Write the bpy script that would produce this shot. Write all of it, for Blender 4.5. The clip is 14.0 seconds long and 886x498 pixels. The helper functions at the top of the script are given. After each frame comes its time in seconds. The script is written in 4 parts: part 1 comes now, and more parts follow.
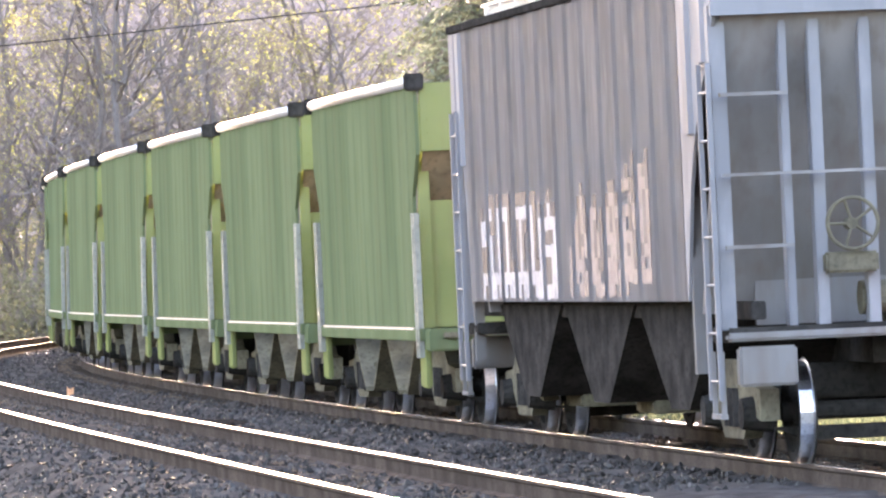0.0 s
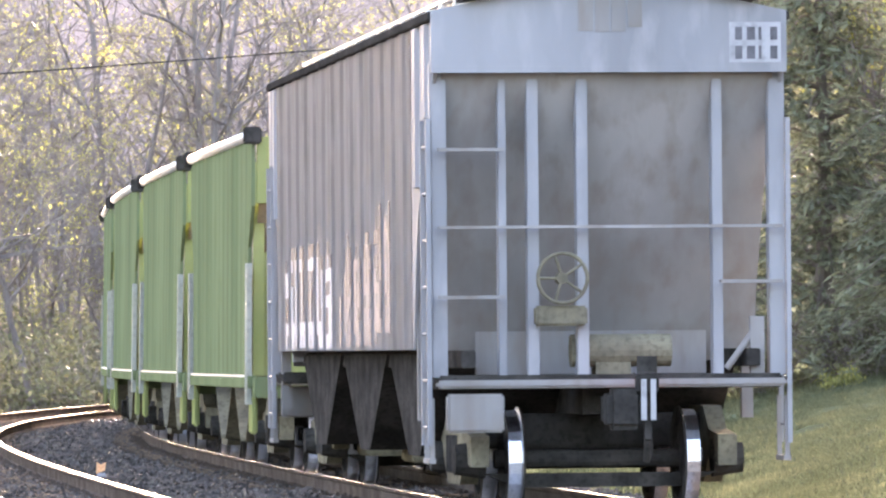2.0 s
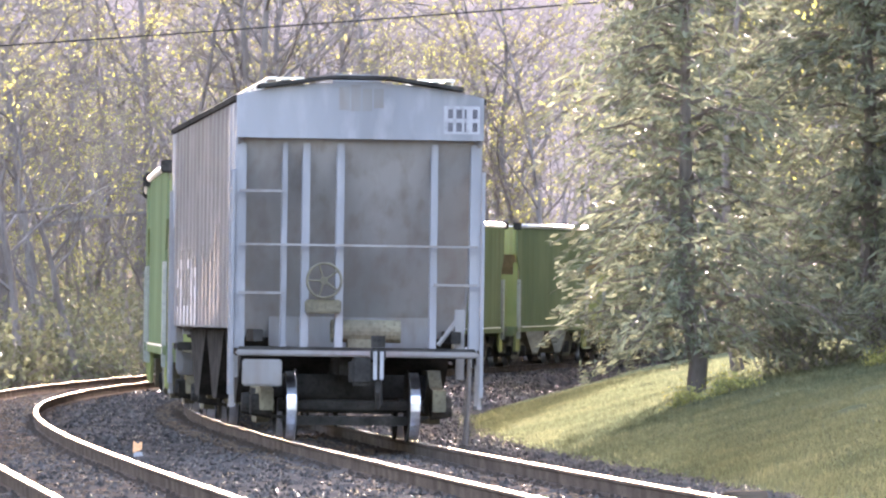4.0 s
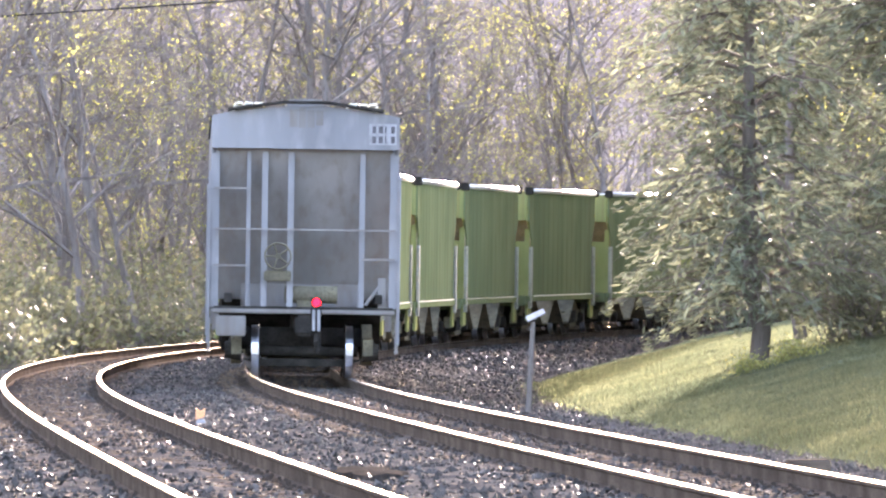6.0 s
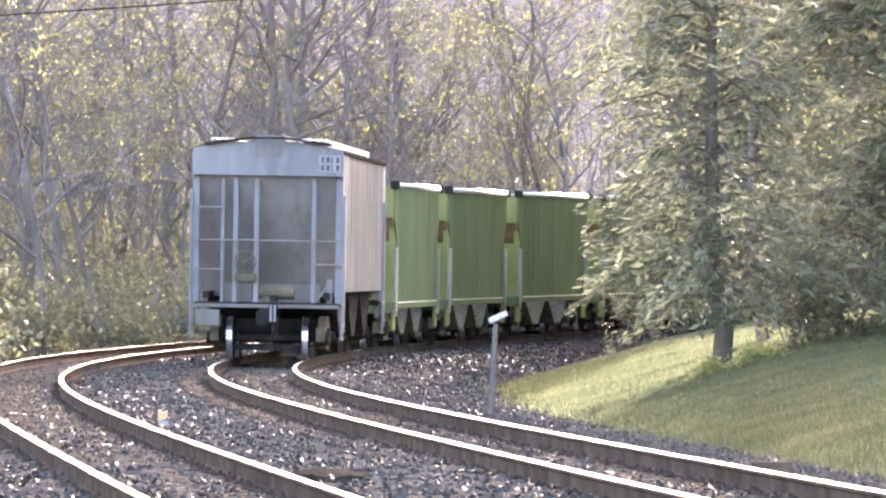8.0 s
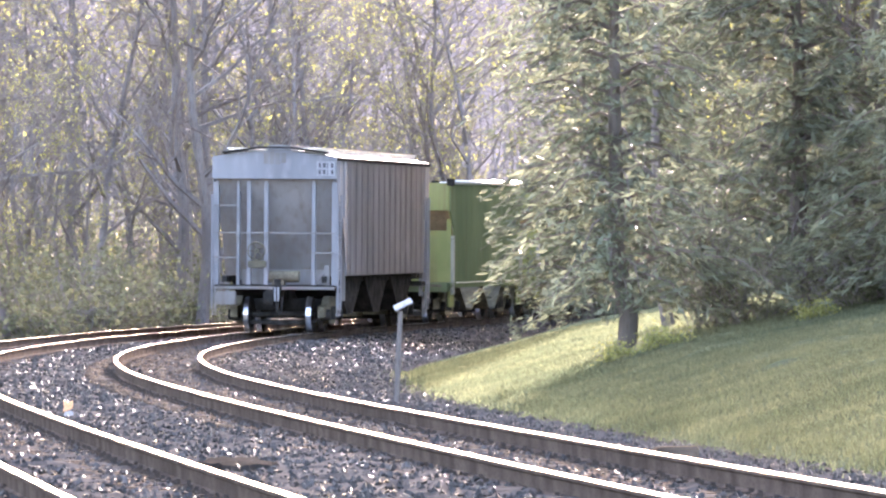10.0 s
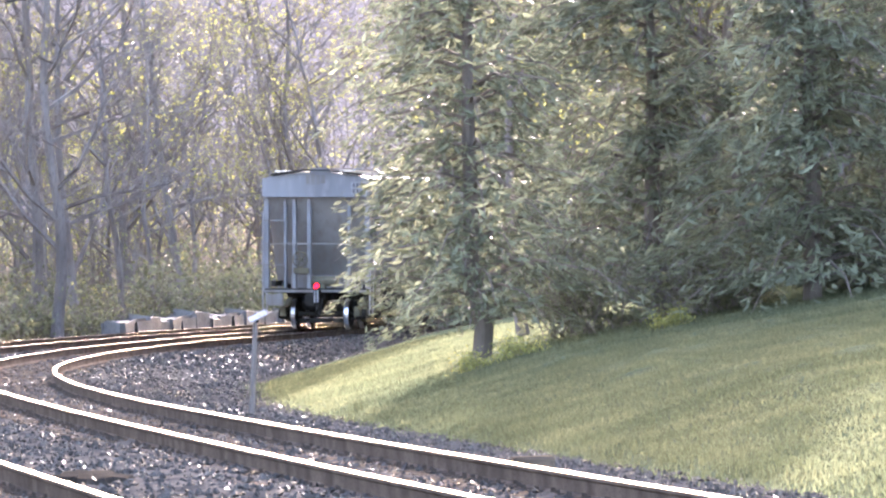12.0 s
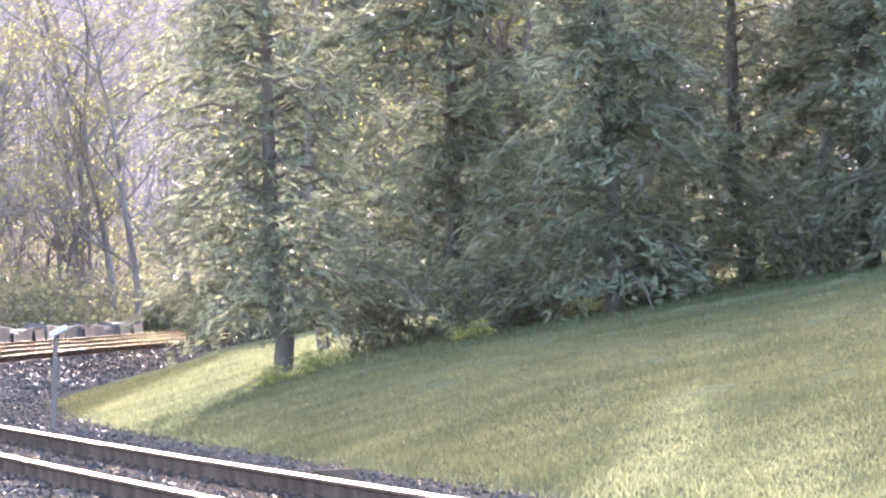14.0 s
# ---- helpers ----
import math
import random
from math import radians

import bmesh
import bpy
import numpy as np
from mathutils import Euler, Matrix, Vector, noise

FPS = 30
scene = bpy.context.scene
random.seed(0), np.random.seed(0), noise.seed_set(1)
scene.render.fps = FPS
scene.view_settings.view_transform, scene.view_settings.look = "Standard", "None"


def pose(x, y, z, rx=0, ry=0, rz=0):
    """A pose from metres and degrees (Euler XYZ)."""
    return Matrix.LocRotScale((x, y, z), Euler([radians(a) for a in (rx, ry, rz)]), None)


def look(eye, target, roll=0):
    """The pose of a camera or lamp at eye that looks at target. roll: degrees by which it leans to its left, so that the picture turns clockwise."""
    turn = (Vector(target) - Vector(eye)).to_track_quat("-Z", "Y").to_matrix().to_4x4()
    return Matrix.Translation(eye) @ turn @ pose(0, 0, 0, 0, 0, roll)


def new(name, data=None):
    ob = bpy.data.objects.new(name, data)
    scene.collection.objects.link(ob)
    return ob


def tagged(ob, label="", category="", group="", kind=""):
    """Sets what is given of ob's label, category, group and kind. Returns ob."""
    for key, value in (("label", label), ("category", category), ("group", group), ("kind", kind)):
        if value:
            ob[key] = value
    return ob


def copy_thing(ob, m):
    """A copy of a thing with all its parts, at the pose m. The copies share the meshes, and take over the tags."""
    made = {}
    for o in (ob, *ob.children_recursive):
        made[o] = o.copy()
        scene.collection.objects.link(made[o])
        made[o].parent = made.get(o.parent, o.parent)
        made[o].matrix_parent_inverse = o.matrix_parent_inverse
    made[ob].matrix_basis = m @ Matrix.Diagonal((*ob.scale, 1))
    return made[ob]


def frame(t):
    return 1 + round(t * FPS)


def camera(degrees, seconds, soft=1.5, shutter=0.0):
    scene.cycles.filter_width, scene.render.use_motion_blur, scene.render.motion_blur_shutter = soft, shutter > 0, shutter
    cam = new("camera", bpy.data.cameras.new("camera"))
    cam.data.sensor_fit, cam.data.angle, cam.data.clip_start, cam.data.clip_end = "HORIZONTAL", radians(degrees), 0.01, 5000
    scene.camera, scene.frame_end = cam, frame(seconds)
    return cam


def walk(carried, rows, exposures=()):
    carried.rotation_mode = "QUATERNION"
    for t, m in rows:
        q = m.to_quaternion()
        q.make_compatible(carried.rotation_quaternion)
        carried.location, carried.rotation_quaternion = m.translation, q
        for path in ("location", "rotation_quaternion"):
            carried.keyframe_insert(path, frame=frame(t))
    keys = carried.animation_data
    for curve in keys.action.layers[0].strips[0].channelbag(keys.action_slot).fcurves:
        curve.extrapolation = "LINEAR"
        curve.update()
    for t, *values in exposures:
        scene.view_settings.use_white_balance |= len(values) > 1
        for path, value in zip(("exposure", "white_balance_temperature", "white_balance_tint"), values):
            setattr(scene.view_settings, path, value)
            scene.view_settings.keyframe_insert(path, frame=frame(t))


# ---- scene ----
# The camera: eye, yaw to the right, pitch, roll (metres, degrees).
cam = camera(7.476, 14.0, soft=2.3)
ROWS = [
    (0.0, -0.83, -24.77, 1.900, 2.030, 0.032, -3.00),
    (0.1, -0.71, -21.49, 1.823, 1.898, 0.144, -2.77),
    (0.2, -0.58, -18.21, 1.746, 1.766, 0.256, -2.55),
    (0.3, -0.46, -14.92, 1.670, 1.635, 0.367, -2.32),
    (0.4, -0.34, -11.64, 1.593, 1.503, 0.479, -2.10),
    (0.5, -0.21, -8.36, 1.516, 1.371, 0.591, -1.87),
    (1.0, -0.16, -8.38, 1.413, 0.905, 0.788, -1.67),
    (1.5, 0.15, -7.44, 1.307, 0.559, 0.793, -1.49),
    (1.9, -0.18, -0.60, 1.475, 0.975, 0.774, -1.34),
    (2.0, -0.18, -0.60, 1.475, 0.975, 0.774, -1.34),
    (2.2, -0.18, -0.60, 1.475, 1.018, 0.774, -1.34),
    (4.3, 0.00, 0.00, 1.687, 0.427, 0.375, -1.04),
    (4.5, 0.00, 0.00, 1.687, 0.369, 0.312, -0.99),
    (5.0, 0.00, 0.00, 1.687, 0.200, 0.242, -0.97),
    (5.5, 0.00, 0.00, 1.687, 0.032, 0.216, -0.92),
    (6.0, 0.00, 0.00, 1.687, -0.017, 0.198, -1.04),
    (6.5, 0.00, 0.00, 1.687, 0.004, 0.198, -1.08),
    (7.0, 0.00, 0.00, 1.687, 0.064, 0.198, -1.17),
    (7.5, 0.00, 0.00, 1.687, 0.156, 0.218, -1.23),
    (7.7, 0.00, 0.00, 1.687, 0.212, 0.217, -1.03),
    (10.0, 0.00, 0.00, 1.687, 1.105, 0.084, -1.50),
    (10.5, 0.00, 0.00, 1.687, 1.360, 0.099, -1.62),
    (11.0, 0.00, 0.00, 1.687, 1.570, 0.136, -1.63),
    (11.5, 0.00, 0.00, 1.687, 1.900, 0.152, -1.74),
    (12.0, 0.00, 0.00, 1.687, 2.336, 0.141, -1.90),
    (12.5, 0.00, 0.00, 1.687, 2.823, 0.156, -2.04),
    (13.0, 0.00, 0.00, 1.687, 3.339, 0.158, -2.23),
    (13.5, 0.00, 0.00, 1.687, 3.725, 0.174, -2.30),
    (14.0, 0.00, 0.00, 1.687, 4.024, 0.193, -2.17),
]


def aim(x, y, z, yaw, pitch, roll):
    a, b = radians(yaw), radians(pitch)
    return look((x, y, z), (x + 100 * math.sin(a) * math.cos(b), y + 100 * math.cos(a) * math.cos(b), z + 100 * math.sin(b)), roll)


walk(cam, [(t, aim(*r)) for t, *r in ROWS], exposures=[(0.0, 4.22, 6900, 26), (2.2, 4.27, 6900, 26), (4.3, 4.15, 6700, 27), (7.7, 4.15, 6700, 27), (10.0, 4.25, 6400, 28), (14.0, 4.25, 6300, 28)])

# ---- world and sun ----
SUN_AZ, SUN_EL = 9.0, 12.0
world = bpy.data.worlds.new("world")
scene.world = world
world.use_nodes = True
wn = world.node_tree.nodes
sky = wn.new("ShaderNodeTexSky")
sky.sky_type, sky.sun_disc = "NISHITA", False
sky.sun_elevation, sky.sun_rotation = radians(SUN_EL), radians(SUN_AZ)
sky.dust_density, sky.air_density = 5.0, 1.0
world.node_tree.links.new(sky.outputs[0], wn["Background"].inputs[0])
wn["Background"].inputs[1].default_value = 0.15
sun = new("sun", bpy.data.lights.new("sun", "SUN"))
sun.data.energy, sun.data.angle, sun.data.color = 2.6, radians(1.0), (1.0, 0.93, 0.85)
sun.matrix_world = look((0, 0, 0), (-math.sin(radians(SUN_AZ)), -math.cos(radians(SUN_AZ)), -math.tan(radians(SUN_EL))))


# ---- materials ----
def shade(name, c1, c2, scale=4.0, rough=0.8, metal=0.0, bump=0.3, fine=40.0, c3=None, through_light=0.0, stretch=(1, 1, 1), island=0.0, gloss=0.1):
    m = bpy.data.materials.new(name)
    m.use_nodes = True
    n, li = m.node_tree.nodes, m.node_tree.links
    b = n["Principled BSDF"]
    tc = n.new("ShaderNodeTexCoord")
    mp = n.new("ShaderNodeMapping")
    mp.inputs["Scale"].default_value = stretch
    li.new(tc.outputs["Object"], mp.inputs[0])
    a, f = n.new("ShaderNodeTexNoise"), n.new("ShaderNodeTexNoise")
    a.inputs["Scale"].default_value, a.inputs["Detail"].default_value = scale, 6.0
    f.inputs["Scale"].default_value, f.inputs["Detail"].default_value = fine, 4.0
    li.new(mp.outputs[0], a.inputs[0])
    li.new(mp.outputs[0], f.inputs[0])
    ramp = n.new("ShaderNodeValToRGB")
    e = ramp.color_ramp.elements
    e[0].position, e[0].color = 0.35, (*c1, 1)
    e[1].position, e[1].color = 0.65, (*c2, 1)
    li.new(a.outputs[0], ramp.inputs[0])
    mix = n.new("ShaderNodeMix")
    mix.data_type, mix.blend_type = "RGBA", "MIX"
    r2 = n.new("ShaderNodeValToRGB")
    r2.color_ramp.elements[0].position, r2.color_ramp.elements[1].position = 0.5, 0.72
    li.new(f.outputs[0], r2.inputs[0])
    sc = n.new("ShaderNodeMath")
    sc.operation = "MULTIPLY"
    sc.inputs[1].default_value = 0.6
    li.new(r2.outputs[0], sc.inputs[0])
    li.new(sc.outputs[0], mix.inputs[0])
    li.new(ramp.outputs[0], mix.inputs[6])
    mix.inputs[7].default_value = (*(c3 or tuple(0.55 * v for v in c1)), 1)
    out = mix.outputs[2]
    if island:
        g = n.new("ShaderNodeNewGeometry")
        hsv = n.new("ShaderNodeHueSaturation")
        mr = n.new("ShaderNodeMapRange")
        mr.inputs[3].default_value, mr.inputs[4].default_value = 1 - island, 1 + island
        li.new(g.outputs["Random Per Island"], mr.inputs[0])
        li.new(mr.outputs[0], hsv.inputs["Value"])
        li.new(out, hsv.inputs["Color"])
        out = hsv.outputs[0]
    li.new(out, b.inputs["Base Color"])
    b.inputs["Roughness"].default_value, b.inputs["Metallic"].default_value = rough, metal
    b.inputs["Specular IOR Level"].default_value = gloss
    if bump:
        bp = n.new("ShaderNodeBump")
        bp.inputs["Strength"].default_value, bp.inputs["Distance"].default_value = bump, 0.02
        li.new(f.outputs[0], bp.inputs["Height"])
        li.new(bp.outputs[0], b.inputs["Normal"])
    if through_light:
        tr = n.new("ShaderNodeBsdfTranslucent")
        li.new(out, tr.inputs[0])
        ms = n.new("ShaderNodeMixShader")
        ms.inputs[0].default_value = through_light
        li.new(b.outputs[0], ms.inputs[1])
        li.new(tr.outputs[0], ms.inputs[2])
        li.new(ms.outputs[0], n["Material Output"].inputs[0])
    return m


def streaked(m, tone, amount=0.7, width=7.0, length=0.22):
    """Runs of rust and dirt drawn out down the paint of m."""
    n, li = m.node_tree.nodes, m.node_tree.links
    b = n["Principled BSDF"]
    old = b.inputs["Base Color"].links[0].from_socket
    tc, mp, nz = n.new("ShaderNodeTexCoord"), n.new("ShaderNodeMapping"), n.new("ShaderNodeTexNoise")
    mp.inputs["Scale"].default_value = (width, width, length)
    nz.inputs["Scale"].default_value, nz.inputs["Detail"].default_value = 1.0, 5.0
    li.new(tc.outputs["Object"], mp.inputs[0])
    li.new(mp.outputs[0], nz.inputs[0])
    ramp = n.new("ShaderNodeValToRGB")
    ramp.color_ramp.elements[0].position, ramp.color_ramp.elements[1].position = 0.5, 0.8
    ramp.color_ramp.elements[1].color = (amount, amount, amount, 1)
    li.new(nz.outputs[0], ramp.inputs[0])
    mix = n.new("ShaderNodeMix")
    mix.data_type = "RGBA"
    li.new(ramp.outputs[0], mix.inputs[0])
    li.new(old, mix.inputs[6])
    mix.inputs[7].default_value = (*tone, 1)
    li.new(mix.outputs[2], b.inputs["Base Color"])


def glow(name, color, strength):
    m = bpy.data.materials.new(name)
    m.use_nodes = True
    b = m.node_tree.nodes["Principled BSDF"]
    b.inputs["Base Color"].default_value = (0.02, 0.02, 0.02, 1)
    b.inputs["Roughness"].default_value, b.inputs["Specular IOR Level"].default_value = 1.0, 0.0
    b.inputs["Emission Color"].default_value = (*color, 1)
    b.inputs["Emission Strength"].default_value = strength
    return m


M_GRASS = shade("lawn_grass", (0.048, 0.058, 0.037), (0.076, 0.085, 0.051), 0.35, 0.9, fine=9, c3=(0.06, 0.075, 0.034), gloss=0)
M_BLADE = shade("grass_blades", (0.064, 0.078, 0.046), (0.102, 0.113, 0.066), 0.4, 0.7, bump=0, through_light=0.6, island=0.25, gloss=0)
M_SOIL = shade("woodland_soil", (0.075, 0.062, 0.048), (0.12, 0.10, 0.075), 0.6, 0.95, fine=12, gloss=0)
M_MUD = shade("fouled_mud", (0.018, 0.017, 0.015), (0.034, 0.031, 0.028), 2.0, 0.8, fine=14, gloss=0)
M_BALLAST = shade("ballast_bed", (0.036, 0.034, 0.033), (0.064, 0.061, 0.058), 3.0, 0.85, bump=0.9, fine=14, c3=(0.05, 0.05, 0.048), gloss=0)
M_STONE = shade("crushed_stone", (0.034, 0.033, 0.032), (0.066, 0.063, 0.06), 2.0, 0.5, bump=0.3, fine=30, island=0.5, gloss=0.03)
M_TIE = shade("creosoted_tie", (0.06, 0.048, 0.038), (0.13, 0.105, 0.082), 3.0, 0.85, bump=0.5, fine=25, stretch=(0.4, 3, 3), gloss=0)
M_RAILSIDE = shade("rusty_rail_side", (0.05, 0.042, 0.036), (0.09, 0.075, 0.064), 2.0, 0.7, fine=30, gloss=0)
M_RAILTOP = shade("polished_rail_top", (0.55, 0.54, 0.53), (0.70, 0.69, 0.68), 1.0, 0.24, 1.0, bump=0.05, fine=25, c3=(0.5, 0.48, 0.46), gloss=0.5)
M_GREY = shade("faded_grey_blue_paint", (0.158, 0.163, 0.174), (0.21, 0.215, 0.228), 1.2, 0.5, bump=0.15, fine=5, c3=(0.26, 0.26, 0.272), stretch=(1, 1, 0.35), gloss=0.015)
M_GREYDARK = shade("grimy_grey_paint", (0.15, 0.147, 0.144), (0.215, 0.209, 0.205), 1.0, 0.6, bump=0.2, fine=6, c3=(0.15, 0.132, 0.115), stretch=(1, 1, 0.4), gloss=0)
M_GREEN = shade("faded_green_paint", (0.088, 0.115, 0.062), (0.118, 0.146, 0.08), 0.9, 0.5, bump=0.15, fine=5, c3=(0.10, 0.122, 0.062), stretch=(1, 1, 0.3), gloss=0)
# Green lightened and yellowed: the brighter light on car ends put into colour.
M_GREEN_LIT = shade("end_lit_green_paint", (0.15, 0.175, 0.07), (0.20, 0.22, 0.09), 0.9, 0.5, bump=0.15, fine=5, c3=(0.18, 0.19, 0.085), gloss=0)
M_RUST = shade("rust_brown_steel", (0.19, 0.15, 0.10), (0.27, 0.21, 0.14), 2.0, 0.8, fine=12)
M_UNDER = shade("oily_black_steel", (0.022, 0.021, 0.02), (0.044, 0.042, 0.039), 3.0, 0.6, fine=20, gloss=0)
M_TRUCK = shade("dusty_truck_steel", (0.085, 0.078, 0.06), (0.15, 0.14, 0.10), 3.0, 0.7, fine=20, gloss=0)
M_TREAD = shade("polished_wheel_tread", (0.42, 0.43, 0.46), (0.55, 0.56, 0.6), 3.0, 0.34, 1.0, bump=0.05, gloss=0.5)
M_CHROME = shade("bright_top_chord", (0.62, 0.62, 0.60), (0.75, 0.75, 0.72), 2.0, 0.3, 0.6, bump=0.1, gloss=0.5)
M_WHITE = shade("weathered_white_paint", (0.25, 0.26, 0.285), (0.33, 0.338, 0.36), 2.0, 0.6, fine=10)
M_PATCH = shade("pale_stencil_paint", (0.235, 0.238, 0.25), (0.29, 0.294, 0.306), 3.0, 0.6, fine=12)
M_PALE = shade("pale_weathered_steel", (0.18, 0.195, 0.165), (0.24, 0.25, 0.22), 3.0, 0.5, fine=12)
M_DARK = shade("dark_paint", (0.05, 0.05, 0.055), (0.10, 0.10, 0.11), 2.0, 0.6, fine=10)
M_PINK = shade("faded_pink_paint", (0.165, 0.142, 0.142), (0.215, 0.188, 0.188), 2.0, 0.6, fine=10)
M_BARK = shade("grey_brown_bark", (0.10, 0.088, 0.082), (0.185, 0.168, 0.157), 1.5, 0.9, bump=0.6, fine=14, stretch=(1, 1, 0.3), gloss=0.03)
M_CBARK = shade("dark_conifer_bark", (0.07, 0.06, 0.052), (0.13, 0.11, 0.095), 1.5, 0.9, bump=0.6, fine=14, stretch=(1, 1, 0.3), gloss=0.1)
M_BUD = shade("yellow_green_buds", (0.16, 0.17, 0.055), (0.27, 0.26, 0.085), 0.5, 0.6, bump=0, through_light=0.5, island=0.4)
M_LEAF = shade("dull_green_leaves", (0.085, 0.092, 0.055), (0.14, 0.146, 0.085), 0.6, 0.6, bump=0, through_light=0.4, island=0.4, gloss=0.15)
M_NEEDLE = shade("dark_conifer_needles", (0.10, 0.112, 0.074), (0.145, 0.157, 0.106), 0.7, 0.6, bump=0, through_light=0.36, island=0.4, gloss=0.05)
M_POST = shade("weathered_post_wood", (0.09, 0.08, 0.075), (0.15, 0.135, 0.125), 3.0, 0.85, fine=20, stretch=(2, 2, 0.3))
M_ROCK = shade("pale_limestone_block", (0.11, 0.108, 0.106), (0.17, 0.166, 0.162), 1.2, 0.85, bump=0.8, fine=8)
M_ORANGE = shade("orange_flag_plastic", (0.70, 0.34, 0.16), (0.80, 0.45, 0.25), 4.0, 0.5)
M_RED = glow("red_marker_light", (1.0, 0.006, 0.012), 1.2)
# The hill emits an even pale light in place of haze.
M_FAR = glow("glowing_far_hill", (0.041, 0.0385, 0.042), 1.0)


streaked(M_GREY, (0.13, 0.122, 0.115), 0.2, 2.2, 0.35)
streaked(M_GREYDARK, (0.115, 0.092, 0.075), 0.5, 4.0, 0.3)
streaked(M_GREEN, (0.11, 0.105, 0.062), 0.6, 6.0, 0.15)
streaked(M_GREEN_LIT, (0.15, 0.118, 0.065), 0.7, 6.0)


# ---- mesh helpers ----
def mesh_of(name, bm, *mats):
    me = bpy.data.meshes.new(name)
    bm.to_mesh(me)
    bm.free()
    for m in mats:
        me.materials.append(m)
    return me


def part(name, bm, material, parent, label=""):
    ob = new(name, mesh_of(name, bm, material) if isinstance(bm, bmesh.types.BMesh) else bm)
    ob.parent = parent
    if label:
        ob["label"] = label
    return ob


def fast(name, verts, faces, *mats):
    me = bpy.data.meshes.new(name)
    me.from_pydata(verts, [], faces)
    for m in mats:
        me.materials.append(m)
    return me


def box(bm, x0, x1, y0, y1, z0, z1, bevel=0.0):
    vs = [bm.verts.new((x, y, z)) for x in (x0, x1) for y in (y0, y1) for z in (z0, z1)]
    fs = [bm.faces.new([vs[i] for i in q]) for q in ((0, 1, 3, 2), (4, 6, 7, 5), (0, 4, 5, 1), (2, 3, 7, 6), (0, 2, 6, 4), (1, 5, 7, 3))]
    if bevel:
        es = list({e for f in fs for e in f.edges})
        bmesh.ops.bevel(bm, geom=es, offset=bevel, segments=2, affect="EDGES")
    return vs


def rod(bm, a, b, r, n=8, r2=None):
    a, b = Vector(a), Vector(b)
    q = (b - a).to_track_quat("Z", "Y")
    rings = []
    for p, rr in ((a, r), (b, r if r2 is None else r2)):
        rings.append([bm.verts.new(p + q @ Vector((rr * math.cos(i * 2 * math.pi / n), rr * math.sin(i * 2 * math.pi / n), 0))) for i in range(n)])
    for i in range(n):
        bm.faces.new((rings[0][i], rings[0][(i + 1) % n], rings[1][(i + 1) % n], rings[1][i]))
    bm.faces.new(rings[0][::-1])
    bm.faces.new(rings[1])


def prism(bm, pts, axis, lo, hi):
    """A closed outline pts (two coordinates) drawn out along axis from lo to hi."""
    def at3(u, v, w):
        return {"x": (w, u, v), "y": (u, w, v), "z": (u, v, w)}[axis]
    a = [bm.verts.new(at3(u, v, lo)) for u, v in pts]
    b = [bm.verts.new(at3(u, v, hi)) for u, v in pts]
    n = len(pts)
    for i in range(n):
        bm.faces.new((a[i], a[(i + 1) % n], b[(i + 1) % n], b[i]))
    bm.faces.new(a[::-1])
    bm.faces.new(b)
    bmesh.ops.recalc_face_normals(bm, faces=bm.faces)


# ---- the line of the railway ----
TRACK_GAP, CANT, RISE = 4.04, 0.05, 0.07
Y0 = 114.0
YFIT = np.linspace(28.0, 143.9, 320)
yn = YFIT / Y0 - 1
XFIT = -2.552 - 4.945 * yn + 14.779 * yn ** 2 + 15.074 * yn ** 3 + 6.085 * yn ** 4
px, py = list(XFIT), list(YFIT)
d = np.array((px[0] - px[1], py[0] - py[1]))
d /= np.linalg.norm(d)
px = [px[0] + d[0] * k for k in range(110, 0, -1)] + px
py = [py[0] + d[1] * k for k in range(110, 0, -1)] + py
head = math.atan2(px[-1] - px[-2], py[-1] - py[-2])
for k in range(262):
    head += float(np.interp(31.0 + k, (30, 48, 66, 84, 104, 140), (0.0025, 0.0048, 0.0048, 0.0004, 0.0030, 0.0059)))
    px.append(px[-1] + math.sin(head))
    py.append(py[-1] + math.cos(head))
PX, PY = np.array(px), np.array(py)
PS = np.concatenate([[0], np.cumsum(np.hypot(np.diff(PX), np.diff(PY)))])
PS -= np.interp(Y0, PY[:520], PS[:520])
PT = np.unwrap(np.arctan2(np.gradient(PX, PS), np.gradient(PY, PS)))


def on_line(s, off=0.0, z=0.0):
    """The point s metres along the train's track, off metres to its outer (left) side."""
    a = np.interp(s, PS, PT)
    return Vector((np.interp(s, PS, PX) - off * math.cos(a), np.interp(s, PS, PY) + off * math.sin(a), z))


def cant(s):
    """How far the outer rail stands above the inner one: it fades out as the curve begins."""
    return float(np.interp(s, (-60, -25), (0.012, CANT)))


def line_coords(x, y):
    """Nearest s and outward offset for arrays of ground points."""
    x, y = np.asarray(x, float), np.asarray(y, float)
    s, off = np.empty_like(x), np.empty_like(x)
    for i in range(0, len(x), 4000):
        dx, dy = x[i:i + 4000, None] - PX[None], y[i:i + 4000, None] - PY[None]
        j = (dx * dx + dy * dy).argmin(1)
        k = np.arange(len(j))
        s[i:i + 4000] = PS[j] + dx[k, j] * np.sin(PT[j]) + dy[k, j] * np.cos(PT[j])
        off[i:i + 4000] = -dx[k, j] * np.cos(PT[j]) + dy[k, j] * np.sin(PT[j])
    return s, off


def bed_z(off):
    return np.interp(off, [-5.2, -3.0, -1.75, -0.9, 0.9, 3.1, 5.0, 5.8, 7.0], [-0.66, -0.5, -0.22, -0.2, -0.15, -0.13, -0.08, -0.1, -0.6])


LAWN = ([-400, -60, -16, -8, -4.9, -4.2, 7, 12, 60, 400], [9.0, 5.0, 1.35, 0.2, -0.55, -0.8, -0.7, -0.5, 3.0, 8.0])


